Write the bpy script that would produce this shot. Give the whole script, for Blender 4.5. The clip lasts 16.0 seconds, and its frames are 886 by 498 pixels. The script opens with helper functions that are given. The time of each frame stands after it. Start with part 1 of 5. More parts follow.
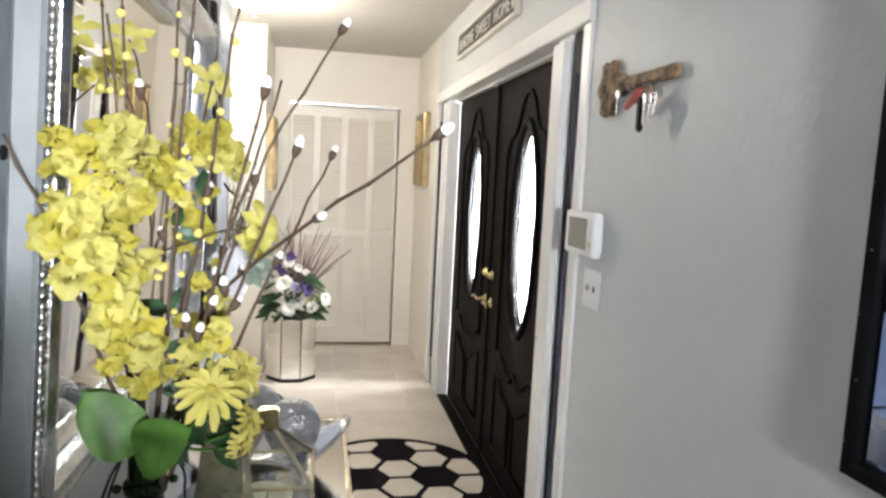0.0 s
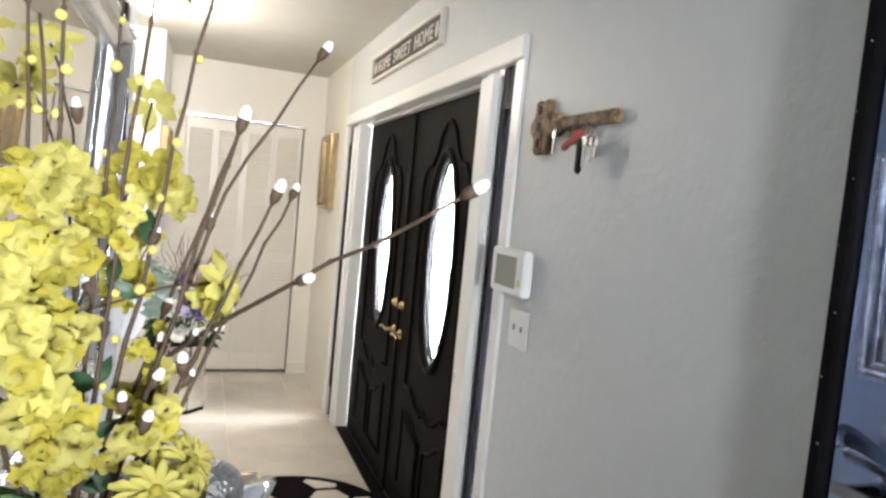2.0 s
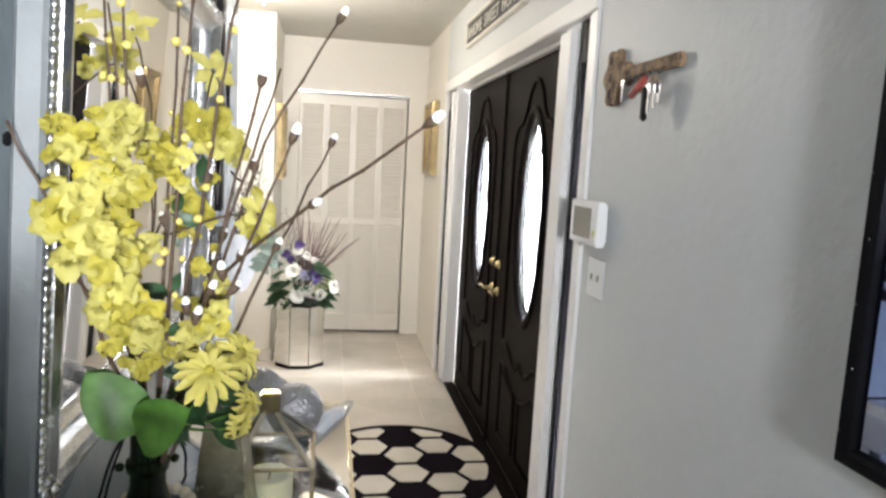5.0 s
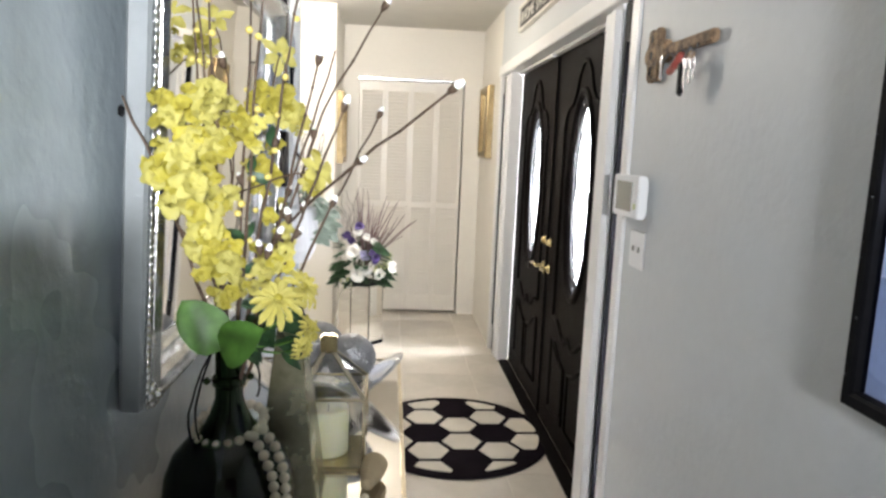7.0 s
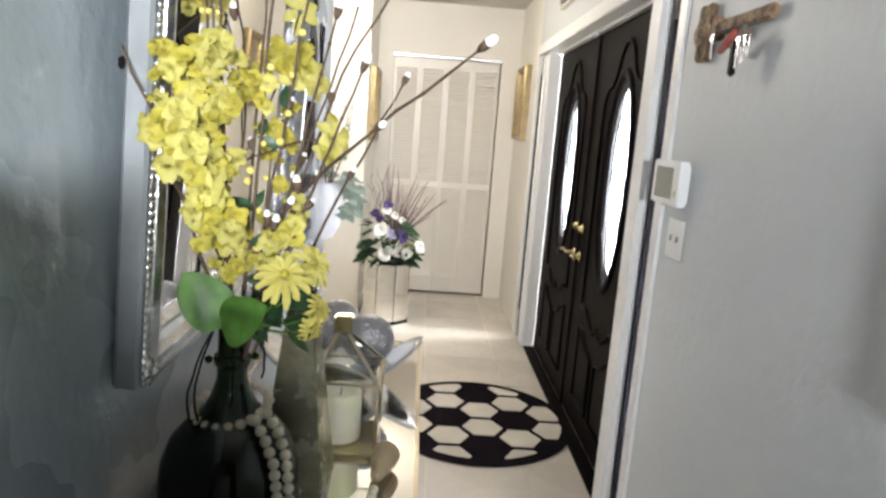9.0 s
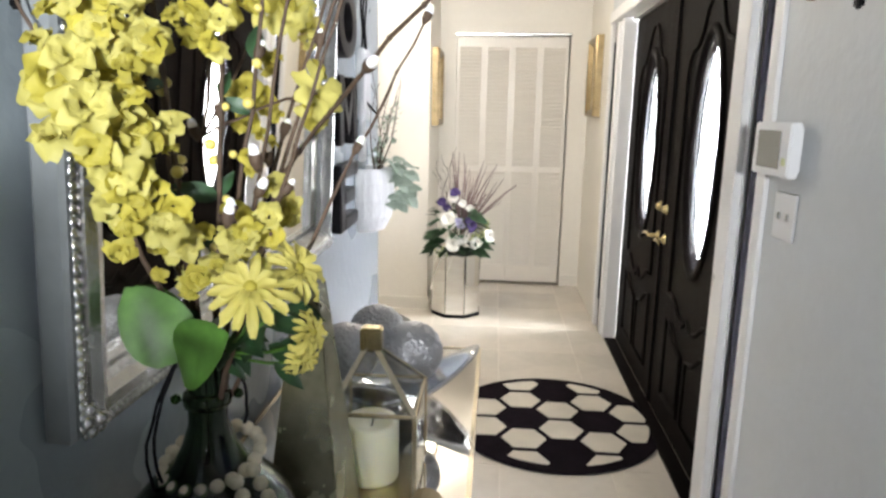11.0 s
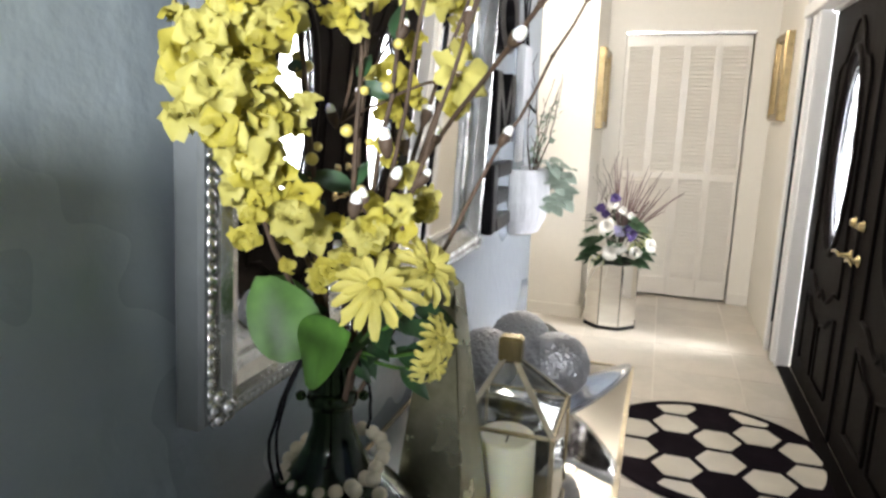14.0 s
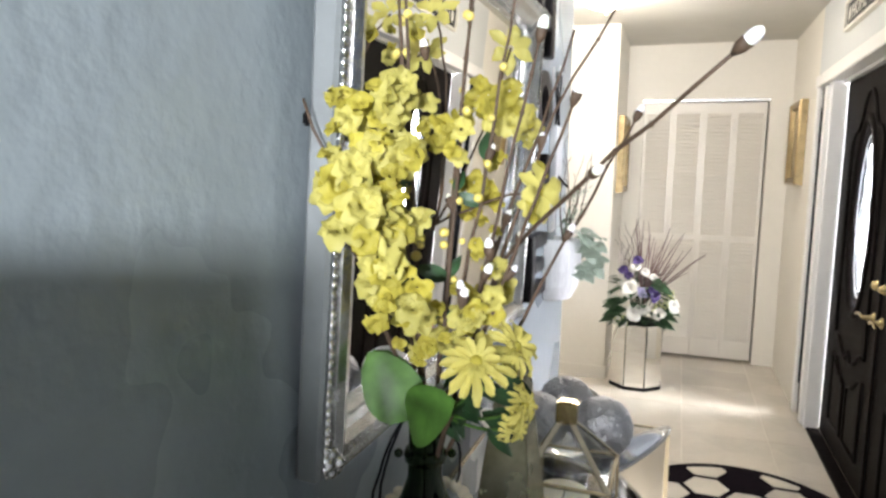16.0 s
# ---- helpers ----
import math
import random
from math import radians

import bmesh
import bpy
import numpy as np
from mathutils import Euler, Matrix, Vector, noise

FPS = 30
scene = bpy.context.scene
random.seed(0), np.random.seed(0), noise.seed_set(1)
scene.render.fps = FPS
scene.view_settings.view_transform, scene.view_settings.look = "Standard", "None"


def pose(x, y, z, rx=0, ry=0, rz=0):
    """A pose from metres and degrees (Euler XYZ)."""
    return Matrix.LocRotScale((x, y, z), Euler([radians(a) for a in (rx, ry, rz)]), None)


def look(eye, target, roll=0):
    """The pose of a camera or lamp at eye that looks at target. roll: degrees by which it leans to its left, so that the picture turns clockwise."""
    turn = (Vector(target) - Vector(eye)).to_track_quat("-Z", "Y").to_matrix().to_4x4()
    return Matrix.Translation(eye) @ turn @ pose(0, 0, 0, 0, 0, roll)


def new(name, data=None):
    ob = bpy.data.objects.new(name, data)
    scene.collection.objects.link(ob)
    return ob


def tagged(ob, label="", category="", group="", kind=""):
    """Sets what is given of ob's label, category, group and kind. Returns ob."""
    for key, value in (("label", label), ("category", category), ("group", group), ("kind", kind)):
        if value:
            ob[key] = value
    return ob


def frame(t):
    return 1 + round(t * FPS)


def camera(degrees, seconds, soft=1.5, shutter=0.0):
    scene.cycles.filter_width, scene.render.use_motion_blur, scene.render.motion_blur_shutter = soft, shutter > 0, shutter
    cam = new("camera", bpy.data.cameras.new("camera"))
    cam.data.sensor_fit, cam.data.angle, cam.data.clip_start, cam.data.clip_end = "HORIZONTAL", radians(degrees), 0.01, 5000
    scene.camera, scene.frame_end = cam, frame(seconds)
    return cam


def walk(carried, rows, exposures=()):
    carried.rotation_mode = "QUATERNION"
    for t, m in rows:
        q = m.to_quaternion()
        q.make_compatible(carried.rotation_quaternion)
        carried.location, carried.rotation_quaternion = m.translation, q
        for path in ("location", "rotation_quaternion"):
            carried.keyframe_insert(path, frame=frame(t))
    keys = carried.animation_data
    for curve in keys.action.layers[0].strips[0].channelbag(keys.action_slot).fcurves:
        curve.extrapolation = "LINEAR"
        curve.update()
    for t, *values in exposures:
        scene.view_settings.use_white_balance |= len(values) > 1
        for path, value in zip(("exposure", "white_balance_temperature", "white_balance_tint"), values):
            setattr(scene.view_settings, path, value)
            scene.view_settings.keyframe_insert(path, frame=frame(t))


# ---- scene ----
cam = camera(67.2, 16.0, soft=2.7)
PATH = [
    (0, (0.375, 0.47, 1.505), (0.748, 2.423, 1.286), 2.8),
    (0.5, (0.343, 0.534, 1.516), (0.853, 2.458, 1.326), 3.7),
    (1, (0.331, 0.563, 1.521), (0.904, 2.472, 1.353), 3.8),
    (1.5, (0.313, 0.58, 1.526), (0.944, 2.472, 1.372), 4.5),
    (2, (0.297, 0.589, 1.529), (0.98, 2.464, 1.397), 5.5),
    (2.5, (0.291, 0.592, 1.528), (0.968, 2.468, 1.372), 5.6),
    (3, (0.29, 0.574, 1.523), (0.884, 2.476, 1.352), 5.1),
    (3.5, (0.312, 0.556, 1.52), (0.796, 2.489, 1.353), 4.5),
    (6, (0.415, 0.369, 1.487), (0.675, 2.329, 1.184), 2.2),
    (6.5, (0.418, 0.332, 1.479), (0.611, 2.299, 1.171), 2.0),
    (7, (0.41, 0.315, 1.477), (0.576, 2.286, 1.179), 2.3),
    (7.5, (0.398, 0.315, 1.472), (0.519, 2.284, 1.142), 2.7),
    (8, (0.388, 0.339, 1.474), (0.517, 2.309, 1.16), 3.4),
    (8.5, (0.396, 0.377, 1.469), (0.482, 2.348, 1.143), 3.5),
    (9, (0.424, 0.39, 1.462), (0.504, 2.356, 1.106), 4.3),
    (11.3, (0.469, 0.66, 1.423), (0.283, 2.607, 1.004), 1.6),
    (11.5, (0.468, 0.675, 1.421), (0.25, 2.615, 0.985), 2.4),
    (12, (0.464, 0.703, 1.41), (0.112, 2.617, 0.949), 2.3),
    (12.5, (0.465, 0.723, 1.404), (-0.045, 2.601, 0.943), 2.1),
    (13, (0.469, 0.733, 1.402), (-0.12, 2.585, 0.933), 2.2),
    (13.5, (0.473, 0.726, 1.405), (-0.164, 2.571, 0.966), 1.7),
    (14, (0.469, 0.696, 1.412), (-0.131, 2.561, 1.011), 1.6),
    (14.5, (0.463, 0.657, 1.421), (-0.153, 2.528, 1.077), 1.4),
    (15, (0.451, 0.611, 1.433), (-0.246, 2.462, 1.137), 1.1),
    (15.5, (0.446, 0.585, 1.443), (-0.256, 2.438, 1.166), 1.5),
    (16, (0.443, 0.565, 1.457), (-0.218, 2.439, 1.226), 1.2),
]
EXPOSURES = [(0, 0.3), (16, 0.3)]
walk(cam, [(t, look(eye, target, roll)) for t, eye, target, roll in PATH], EXPOSURES)

# light settings
WINDOW_W, ENTRY_W, BULB_W, OUTDOOR, SIDE_W = 18.0, 78.0, 38.0, 6.0, 4.5
NEAR_W = 13.0
LAMP_X, LAMP_Y = 0.0, 4.45
L, R, D = 0.07, 1.195, 1.285   # mirror wall, entry wall, door plane
# world: soft daylight sky
world = bpy.data.worlds.new("sky")
scene.world = world
world.use_nodes = True
wn = world.node_tree.nodes
sky = wn.new("ShaderNodeTexSky")
sky.sky_type = "NISHITA"
sky.sun_disc = False
sky.sun_elevation, sky.sun_rotation = radians(40), radians(60)
world.node_tree.links.new(sky.outputs[0], wn["Background"].inputs[0])
wn["Background"].inputs[1].default_value = 0.08


def lamp(name, kind, m, energy, color, size=0.1, size_y=0.0):
    data = bpy.data.lights.new(name, kind)
    data.energy, data.color = energy, color
    if kind == "AREA":
        data.shape, data.size, data.size_y = "RECTANGLE", size, size_y or size
    elif kind == "POINT":
        data.shadow_soft_size = size
    ob = new(name, data)
    ob.matrix_world = m
    return ob


# daylight through the window behind, and through the entry's glass
window_lamp = lamp("window_daylight", "AREA", look((0.62, -0.97, 1.58), (0.20, 1.2, 1.58)), WINDOW_W, (0.93, 0.955, 1.0), 0.24, 0.16)
window_lamp.data.spread = radians(80)
lamp("entry_daylight", "AREA", look((1.62, 3.86, 1.25), (0.0, 3.86, 0.95)), ENTRY_W, (0.89, 0.90, 1.0), 2.6, 1.7)


side = lamp("sidelight_daylight", "AREA", look((1.37, 5.045, 1.10), (0.3, 5.0, 0.25)), SIDE_W, (0.95, 0.97, 1.0), 0.12, 1.55)
side.data.spread = radians(60)
lamp("sidelight_daylight", "AREA", look((R + 0.075, 2.578, 1.05), (L, 2.50, 1.05)), NEAR_W, (0.86, 0.84, 1.0), 0.055, 1.6)


# ---- materials ----
def mat(name, color, rough=0.5, metal=0.0, vary=0.12, scale=6.0, fine=60.0, bump=0.1, transmission=0.0, coat=0.0, spec=0.5,
        random_piece=0.0, wear=None, glowthrough=0.0, stretch=(1, 1, 1), bump_scale=None, depth=0.01):
    """A surface with colour and relief at two scales."""
    m = bpy.data.materials.new(name)
    m.use_nodes = True
    t = m.node_tree
    n, link = t.nodes, t.links.new
    b = n["Principled BSDF"]
    b.inputs["Roughness"].default_value, b.inputs["Metallic"].default_value = rough, metal
    b.inputs["Transmission Weight"].default_value, b.inputs["Coat Weight"].default_value = transmission, coat
    b.inputs["Specular IOR Level"].default_value = spec
    if glowthrough:
        b.inputs["Subsurface Weight"].default_value = glowthrough
        b.inputs["Subsurface Radius"].default_value = (0.02, 0.015, 0.004)
        b.inputs["Subsurface Scale"].default_value = 0.5
    tc, mp = n.new("ShaderNodeTexCoord"), n.new("ShaderNodeMapping")
    mp.inputs["Scale"].default_value = stretch
    link(tc.outputs["Object"], mp.inputs[0])
    big, small = n.new("ShaderNodeTexNoise"), n.new("ShaderNodeTexNoise")
    big.inputs["Scale"].default_value, big.inputs["Detail"].default_value = scale, 4
    small.inputs["Scale"].default_value, small.inputs["Detail"].default_value = fine, 3
    link(mp.outputs[0], big.inputs["Vector"])
    link(mp.outputs[0], small.inputs["Vector"])
    add = n.new("ShaderNodeMath")
    add.operation = "MULTIPLY_ADD"
    link(small.outputs[0], add.inputs[0])
    add.inputs[1].default_value = 0.4
    link(big.outputs[0], add.inputs[2])
    ramp = n.new("ShaderNodeValToRGB")
    ramp.color_ramp.elements[0].position, ramp.color_ramp.elements[1].position = 0.45, 0.95
    dark = [c * (1 - vary) for c in color]
    light = [min(1, c * (1 + vary)) for c in color]
    if wear:
        dark = wear
    ramp.color_ramp.elements[0].color, ramp.color_ramp.elements[1].color = (*dark, 1), (*light, 1)
    link(add.outputs[0], ramp.inputs[0])
    out = ramp.outputs[0]
    if random_piece:
        info, hsv, mr = n.new("ShaderNodeObjectInfo"), n.new("ShaderNodeHueSaturation"), n.new("ShaderNodeMapRange")
        mr.inputs[3].default_value, mr.inputs[4].default_value = 1 - random_piece, 1 + random_piece
        link(info.outputs["Random"], mr.inputs[0])
        link(mr.outputs[0], hsv.inputs["Value"])
        link(out, hsv.inputs["Color"])
        out = hsv.outputs[0]
    link(out, b.inputs["Base Color"])
    if bump:
        bp, tex = n.new("ShaderNodeBump"), n.new("ShaderNodeTexNoise")
        tex.inputs["Scale"].default_value, tex.inputs["Detail"].default_value = bump_scale or fine, 3
        link(mp.outputs[0], tex.inputs["Vector"])
        bp.inputs["Strength"].default_value, bp.inputs["Distance"].default_value = bump, depth
        link(tex.outputs[0], bp.inputs["Height"])
        link(bp.outputs[0], b.inputs["Normal"])
        rr = n.new("ShaderNodeMapRange")
        rr.inputs[3].default_value, rr.inputs[4].default_value = max(0.0, rough - 0.06), min(1, rough + 0.06)
        link(big.outputs[0], rr.inputs[0])
        link(rr.outputs[0], b.inputs["Roughness"])
    return m


def glow(name, color, strength):
    m = bpy.data.materials.new(name)
    m.use_nodes = True
    b = m.node_tree.nodes["Principled BSDF"]
    b.inputs["Base Color"].default_value = (*color, 1)
    b.inputs["Emission Color"].default_value = (*color, 1)
    b.inputs["Emission Strength"].default_value = strength
    return m


M_BLUE = mat("pale blue textured wall paint", (0.325, 0.375, 0.40), 0.27, vary=0.06, scale=1.5, fine=25, bump=0.33, bump_scale=38, depth=0.006)
M_GREY = mat("off-white textured wall paint", (0.58, 0.595, 0.60), 0.5, vary=0.04, scale=1.2, fine=25, bump=0.42, bump_scale=34, depth=0.005)
M_CREAM = mat("cream wall paint", (0.78, 0.745, 0.68), 0.6, vary=0.04, scale=1.5, fine=25, bump=0.25, bump_scale=40, depth=0.004)
# Invented dark tone for the unseen back wall, so that it bounces little light.
M_BACK = mat("dark brown light-cutting back wall", (0.06, 0.045, 0.035), 0.6, vary=0.2, scale=4, bump=0.1)
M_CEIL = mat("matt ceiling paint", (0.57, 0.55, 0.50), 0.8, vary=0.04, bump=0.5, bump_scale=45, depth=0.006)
M_TRIM = mat("white gloss trim paint", (0.80, 0.79, 0.78), 0.3, vary=0.03, bump=0.05)
M_TILE = mat("polished cream tile", (0.60, 0.55, 0.475), 0.15, vary=0.10, scale=3.0, fine=18, bump=0.02, random_piece=0.04, coat=0.2)
M_GROUT = mat("beige grout", (0.58, 0.53, 0.455), 0.6, vary=0.15)
M_DOOR = mat("dark espresso stained wood", (0.0058, 0.0042, 0.0039), 0.55, spec=0.05, vary=0.35, scale=3, fine=40, bump=0.12, stretch=(6, 6, 0.6))
M_BLACK = mat("black painted wood", (0.006, 0.006, 0.007), 0.4, spec=0.04, vary=0.3, bump=0.06)
M_BRASS = mat("polished brass", (0.40, 0.33, 0.18), 0.24, 1.0, vary=0.1, bump=0.03)
M_GOLD = mat("aged gold leaf", (0.30, 0.225, 0.12), 0.34, 0.9, vary=0.3, scale=20, bump=0.15)
M_GOLDMAT = mat("pale gilt mount", (0.42, 0.35, 0.23), 0.6, 0.2, vary=0.2, scale=9)
M_WHITE = mat("white plastic", (0.80, 0.80, 0.80), 0.4, vary=0.02, bump=0.02)
M_SCREEN = mat("grey display glass", (0.24, 0.235, 0.21), 0.25, vary=0.06, bump=0)
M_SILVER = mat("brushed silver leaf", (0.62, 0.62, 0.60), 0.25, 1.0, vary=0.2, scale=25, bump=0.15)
# The mirror's side rail: its grey is lowered to carry the side's shade.
M_SILVERSHADE = mat("grey silver painted wood, darkened for shade", (0.19, 0.205, 0.21), 0.4, 0.3, vary=0.12, scale=10, bump=0.08)
M_MIRROR = mat("mirror glass", (0.90, 0.90, 0.89), 0.01, 1.0, vary=0.0, bump=0)
M_TABLE = mat("tinted mirror tabletop", (0.80, 0.77, 0.73), 0.05, 1.0, vary=0.03, bump=0)
M_CLOSET = mat("white painted louvre wood", (0.78, 0.74, 0.68), 0.32, vary=0.03, bump=0.04)
M_RUGB = mat("black tufted pile", (0.010, 0.007, 0.010), 0.95, spec=0.05, vary=0.4, fine=200, bump=0.6, bump_scale=260)
M_RUGW = mat("cream tufted pile", (0.66, 0.61, 0.52), 0.95, vary=0.1, fine=200, bump=0.6, bump_scale=260)
M_KEY = mat("weathered carved brown wood", (0.32, 0.21, 0.12), 0.7, vary=0.4, scale=30, fine=120, bump=0.5, wear=(0.05, 0.03, 0.02))
M_STEEL = mat("chromed steel", (0.38, 0.38, 0.40), 0.25, 1.0, vary=0.1, bump=0)
M_RED = mat("faded red plastic fob", (0.40, 0.08, 0.06), 0.5, vary=0.1)
M_GREEN = mat("dark green bottle glass", (0.022, 0.062, 0.013), 0.04, vary=0.1, transmission=0.96, bump=0)
M_CLEAR = mat("clear glass", (0.97, 0.98, 0.97), 0.01, vary=0.0, transmission=1.0, bump=0)
M_OBSCURE = mat("textured obscure glass", (0.96, 0.97, 0.97), 0.35, vary=0.0, transmission=1.0, bump=0.3, bump_scale=80)
M_DARKGLASS = mat("bluish mirror glass", (0.27, 0.31, 0.45), 0.02, 1.0, vary=0.1, scale=4, bump=0)
M_BEAD = mat("whitewashed wooden bead", (0.66, 0.60, 0.46), 0.6, vary=0.1, scale=40, fine=200, bump=0.1, random_piece=0.08)
M_ANTIQUE = mat("mottled antique mirror glass", (0.44, 0.43, 0.31), 0.26, 0.72, vary=0.2, scale=14, fine=90, bump=0.10, wear=(0.22, 0.20, 0.11))
M_CANDLE = mat("ivory wax", (0.62, 0.60, 0.43), 0.45, glowthrough=0.25, vary=0.04, bump=0.05)
M_HAMMER = mat("hammered silver", (0.46, 0.46, 0.48), 0.42, 1.0, vary=0.08, bump=0)
M_BOWL = mat("polished aluminium", (0.66, 0.67, 0.70), 0.14, 1.0, vary=0.08, bump=0.03)
M_TASSEL = mat("jute fibre", (0.42, 0.33, 0.20), 0.9, vary=0.2)
M_YELLOW = mat("yellow silk petal", (0.48, 0.42, 0.065), 0.65, vary=0.16, scale=18, fine=90, bump=0.15, random_piece=0.18)
M_YELLOW2 = mat("pale yellow silk petal", (0.56, 0.51, 0.14), 0.6, vary=0.1, scale=20, bump=0.1, random_piece=0.12)
M_DAISY = mat("golden silk petal", (0.56, 0.50, 0.13), 0.6, vary=0.15, scale=25, bump=0.15, random_piece=0.1)
M_BERRY = mat("yellow berry", (0.60, 0.50, 0.13), 0.4, vary=0.1)
M_TWIG = mat("brown twig bark", (0.062, 0.038, 0.022), 0.7, vary=0.35, scale=40, bump=0.4)
M_CATKIN = mat("white catkin bud", (0.85, 0.84, 0.80), 0.5, glowthrough=0.25, vary=0.04)
M_LEAF = mat("green fabric leaf", (0.070, 0.165, 0.028), 0.5, spec=0.4, vary=0.5, scale=22, fine=60, bump=0.2)
M_DARKLEAF = mat("dark green leaf", (0.022, 0.062, 0.022), 0.5, vary=0.3, scale=20, bump=0.2)
M_GREYLEAF = mat("dusty grey-green leaf", (0.29, 0.35, 0.28), 0.6, vary=0.25, scale=20, bump=0.2)
M_LETTER = mat("dark brown letter wood", (0.012, 0.010, 0.011), 0.4, spec=0.15, vary=0.3, bump=0.1)
M_WASHED = mat("whitewashed planter wood", (0.66, 0.67, 0.66), 0.7, vary=0.15, scale=8, fine=50, bump=0.3, stretch=(4, 4, 0.5))
M_PETAL = mat("white silk petal", (0.86, 0.84, 0.80), 0.6, vary=0.06, random_piece=0.06)
M_PURPLE = mat("deep purple silk petal", (0.055, 0.032, 0.135), 0.6, vary=0.2, random_piece=0.2)
M_LILAC = mat("pale lilac silk petal", (0.50, 0.48, 0.72), 0.6, vary=0.1)
M_GRASS = mat("dried mauve grass", (0.20, 0.13, 0.13), 0.7, vary=0.3)
M_GREENBUD = mat("pale green bud", (0.55, 0.58, 0.30), 0.6, vary=0.15)
M_LAMPGLASS = glow("lit frosted lamp glass", (1.0, 0.93, 0.80), 14.0)
M_OUTDOOR = glow("bright outdoor haze", (0.95, 0.98, 1.0), OUTDOOR)
M_OUTGREEN = glow("pale outdoor greenery", (0.62, 0.72, 0.62), OUTDOOR * 0.4)
M_CAME = mat("grey lead came", (0.30, 0.31, 0.33), 0.4, 0.8, vary=0.1)
M_SIGN = mat("black sign board", (0.03, 0.027, 0.025), 0.6, vary=0.3)
M_LETTERW = mat("worn white lettering", (0.72, 0.69, 0.62), 0.7, vary=0.15)


def veined(m, scale):
    """Adds side veins that cross the leaf, as fine relief."""
    t = m.node_tree
    n, link = t.nodes, t.links.new
    wave, tc = n.new("ShaderNodeTexWave"), n.new("ShaderNodeTexCoord")
    wave.inputs["Scale"].default_value, wave.inputs["Distortion"].default_value = scale, 3.0
    wave.inputs["Detail"].default_value = 2
    wave.bands_direction = "DIAGONAL"
    link(tc.outputs["Object"], wave.inputs["Vector"])
    bp = n.new("ShaderNodeBump")
    bp.inputs["Strength"].default_value, bp.inputs["Distance"].default_value = 0.35, 0.002
    link(wave.outputs["Fac"], bp.inputs["Height"])
    b = n["Principled BSDF"]
    link(bp.outputs[0], b.inputs["Normal"])
    hsv, span = n.new("ShaderNodeHueSaturation"), n.new("ShaderNodeMapRange")
    span.inputs[3].default_value, span.inputs[4].default_value = 0.62, 1.05
    link(wave.outputs["Fac"], span.inputs[0])
    link(span.outputs[0], hsv.inputs["Value"])
    link(b.inputs["Base Color"].links[0].from_socket, hsv.inputs["Color"])
    link(hsv.outputs[0], b.inputs["Base Color"])


def hammered(m, scale):
    """Adds round hammer marks as relief."""
    t = m.node_tree
    n, link = t.nodes, t.links.new
    cells, tc, bp = n.new("ShaderNodeTexVoronoi"), n.new("ShaderNodeTexCoord"), n.new("ShaderNodeBump")
    cells.inputs["Scale"].default_value = scale
    link(tc.outputs["Object"], cells.inputs["Vector"])
    bp.inputs["Strength"].default_value, bp.inputs["Distance"].default_value = 0.6, 0.004
    link(cells.outputs["Distance"], bp.inputs["Height"])
    link(bp.outputs[0], n["Principled BSDF"].inputs["Normal"])


def translucent(m, share):
    """Lets light through thin petals and leaves."""
    t = m.node_tree
    n, link = t.nodes, t.links.new
    b = n["Principled BSDF"]
    mix, tr = n.new("ShaderNodeMixShader"), n.new("ShaderNodeBsdfTranslucent")
    mix.inputs[0].default_value = share
    link(b.inputs["Base Color"].links[0].from_socket, tr.inputs["Color"])
    link(b.outputs[0], mix.inputs[1])
    link(tr.outputs[0], mix.inputs[2])
    link(mix.outputs[0], n["Material Output"].inputs["Surface"])


for petal, share in ((M_YELLOW, 0.42), (M_YELLOW2, 0.42), (M_DAISY, 0.35), (M_LEAF, 0.2), (M_PETAL, 0.25)):
    translucent(petal, share)
hammered(M_HAMMER, 190)
veined(M_LEAF, 16)
veined(M_DARKLEAF, 16)


# ---- mesh helpers ----
def box(bm, x0, y0, z0, x1, y1, z1, bevel=0.0):
    m = Matrix.LocRotScale(((x0 + x1) / 2, (y0 + y1) / 2, (z0 + z1) / 2), None, (abs(x1 - x0), abs(y1 - y0), abs(z1 - z0)))
    made = bmesh.ops.create_cube(bm, size=1, matrix=m)["verts"]
    if bevel:
        edges = list({e for v in made for e in v.link_edges})
        bmesh.ops.bevel(bm, geom=edges, offset=bevel, segments=2, affect="EDGES", clamp_overlap=True)


def boxes(*dims, bevel=0.0):
    bm = bmesh.new()
    for d in dims:
        box(bm, *d, bevel=bevel)
    return bm


def part(name, bm, material, parent=None, label="", smooth=False):
    me = bpy.data.meshes.new(name)
    if smooth:
        for face in bm.faces:
            face.smooth = True
    bm.to_mesh(me)
    bm.free()
    me.materials.append(material)
    ob = new(name, me)
    if parent:
        ob.parent = parent
        ob.matrix_parent_inverse = parent.matrix_world.inverted()
    if label:
        tagged(ob, label)
    return ob


def thing(name, label, category, at=(0, 0, 0), group="", kind=""):
    ob = new(name)
    ob.location = at
    ob.empty_display_size = 0.05
    bpy.context.view_layer.update()
    return tagged(ob, label, category, group, kind)


def structure(name, bm, material, label, category="structure"):
    return tagged(part(name, bm, material), label, category, kind="structure")


def lathe(profile, steps=32, m=Matrix()):
    """A turned solid from (radius, height) pairs."""
    bm = bmesh.new()
    rings = []
    for r, z in profile:
        rings.append([bm.verts.new(m @ Vector((r * math.cos(a), r * math.sin(a), z))) for a in (2 * math.pi * k / steps for k in range(steps))])
    for a, b in zip(rings, rings[1:]):
        for k in range(steps):
            bm.faces.new((a[k], a[(k + 1) % steps], b[(k + 1) % steps], b[k]))
    bm.faces.new(rings[0][::-1])
    bm.faces.new(rings[-1])
    return bm


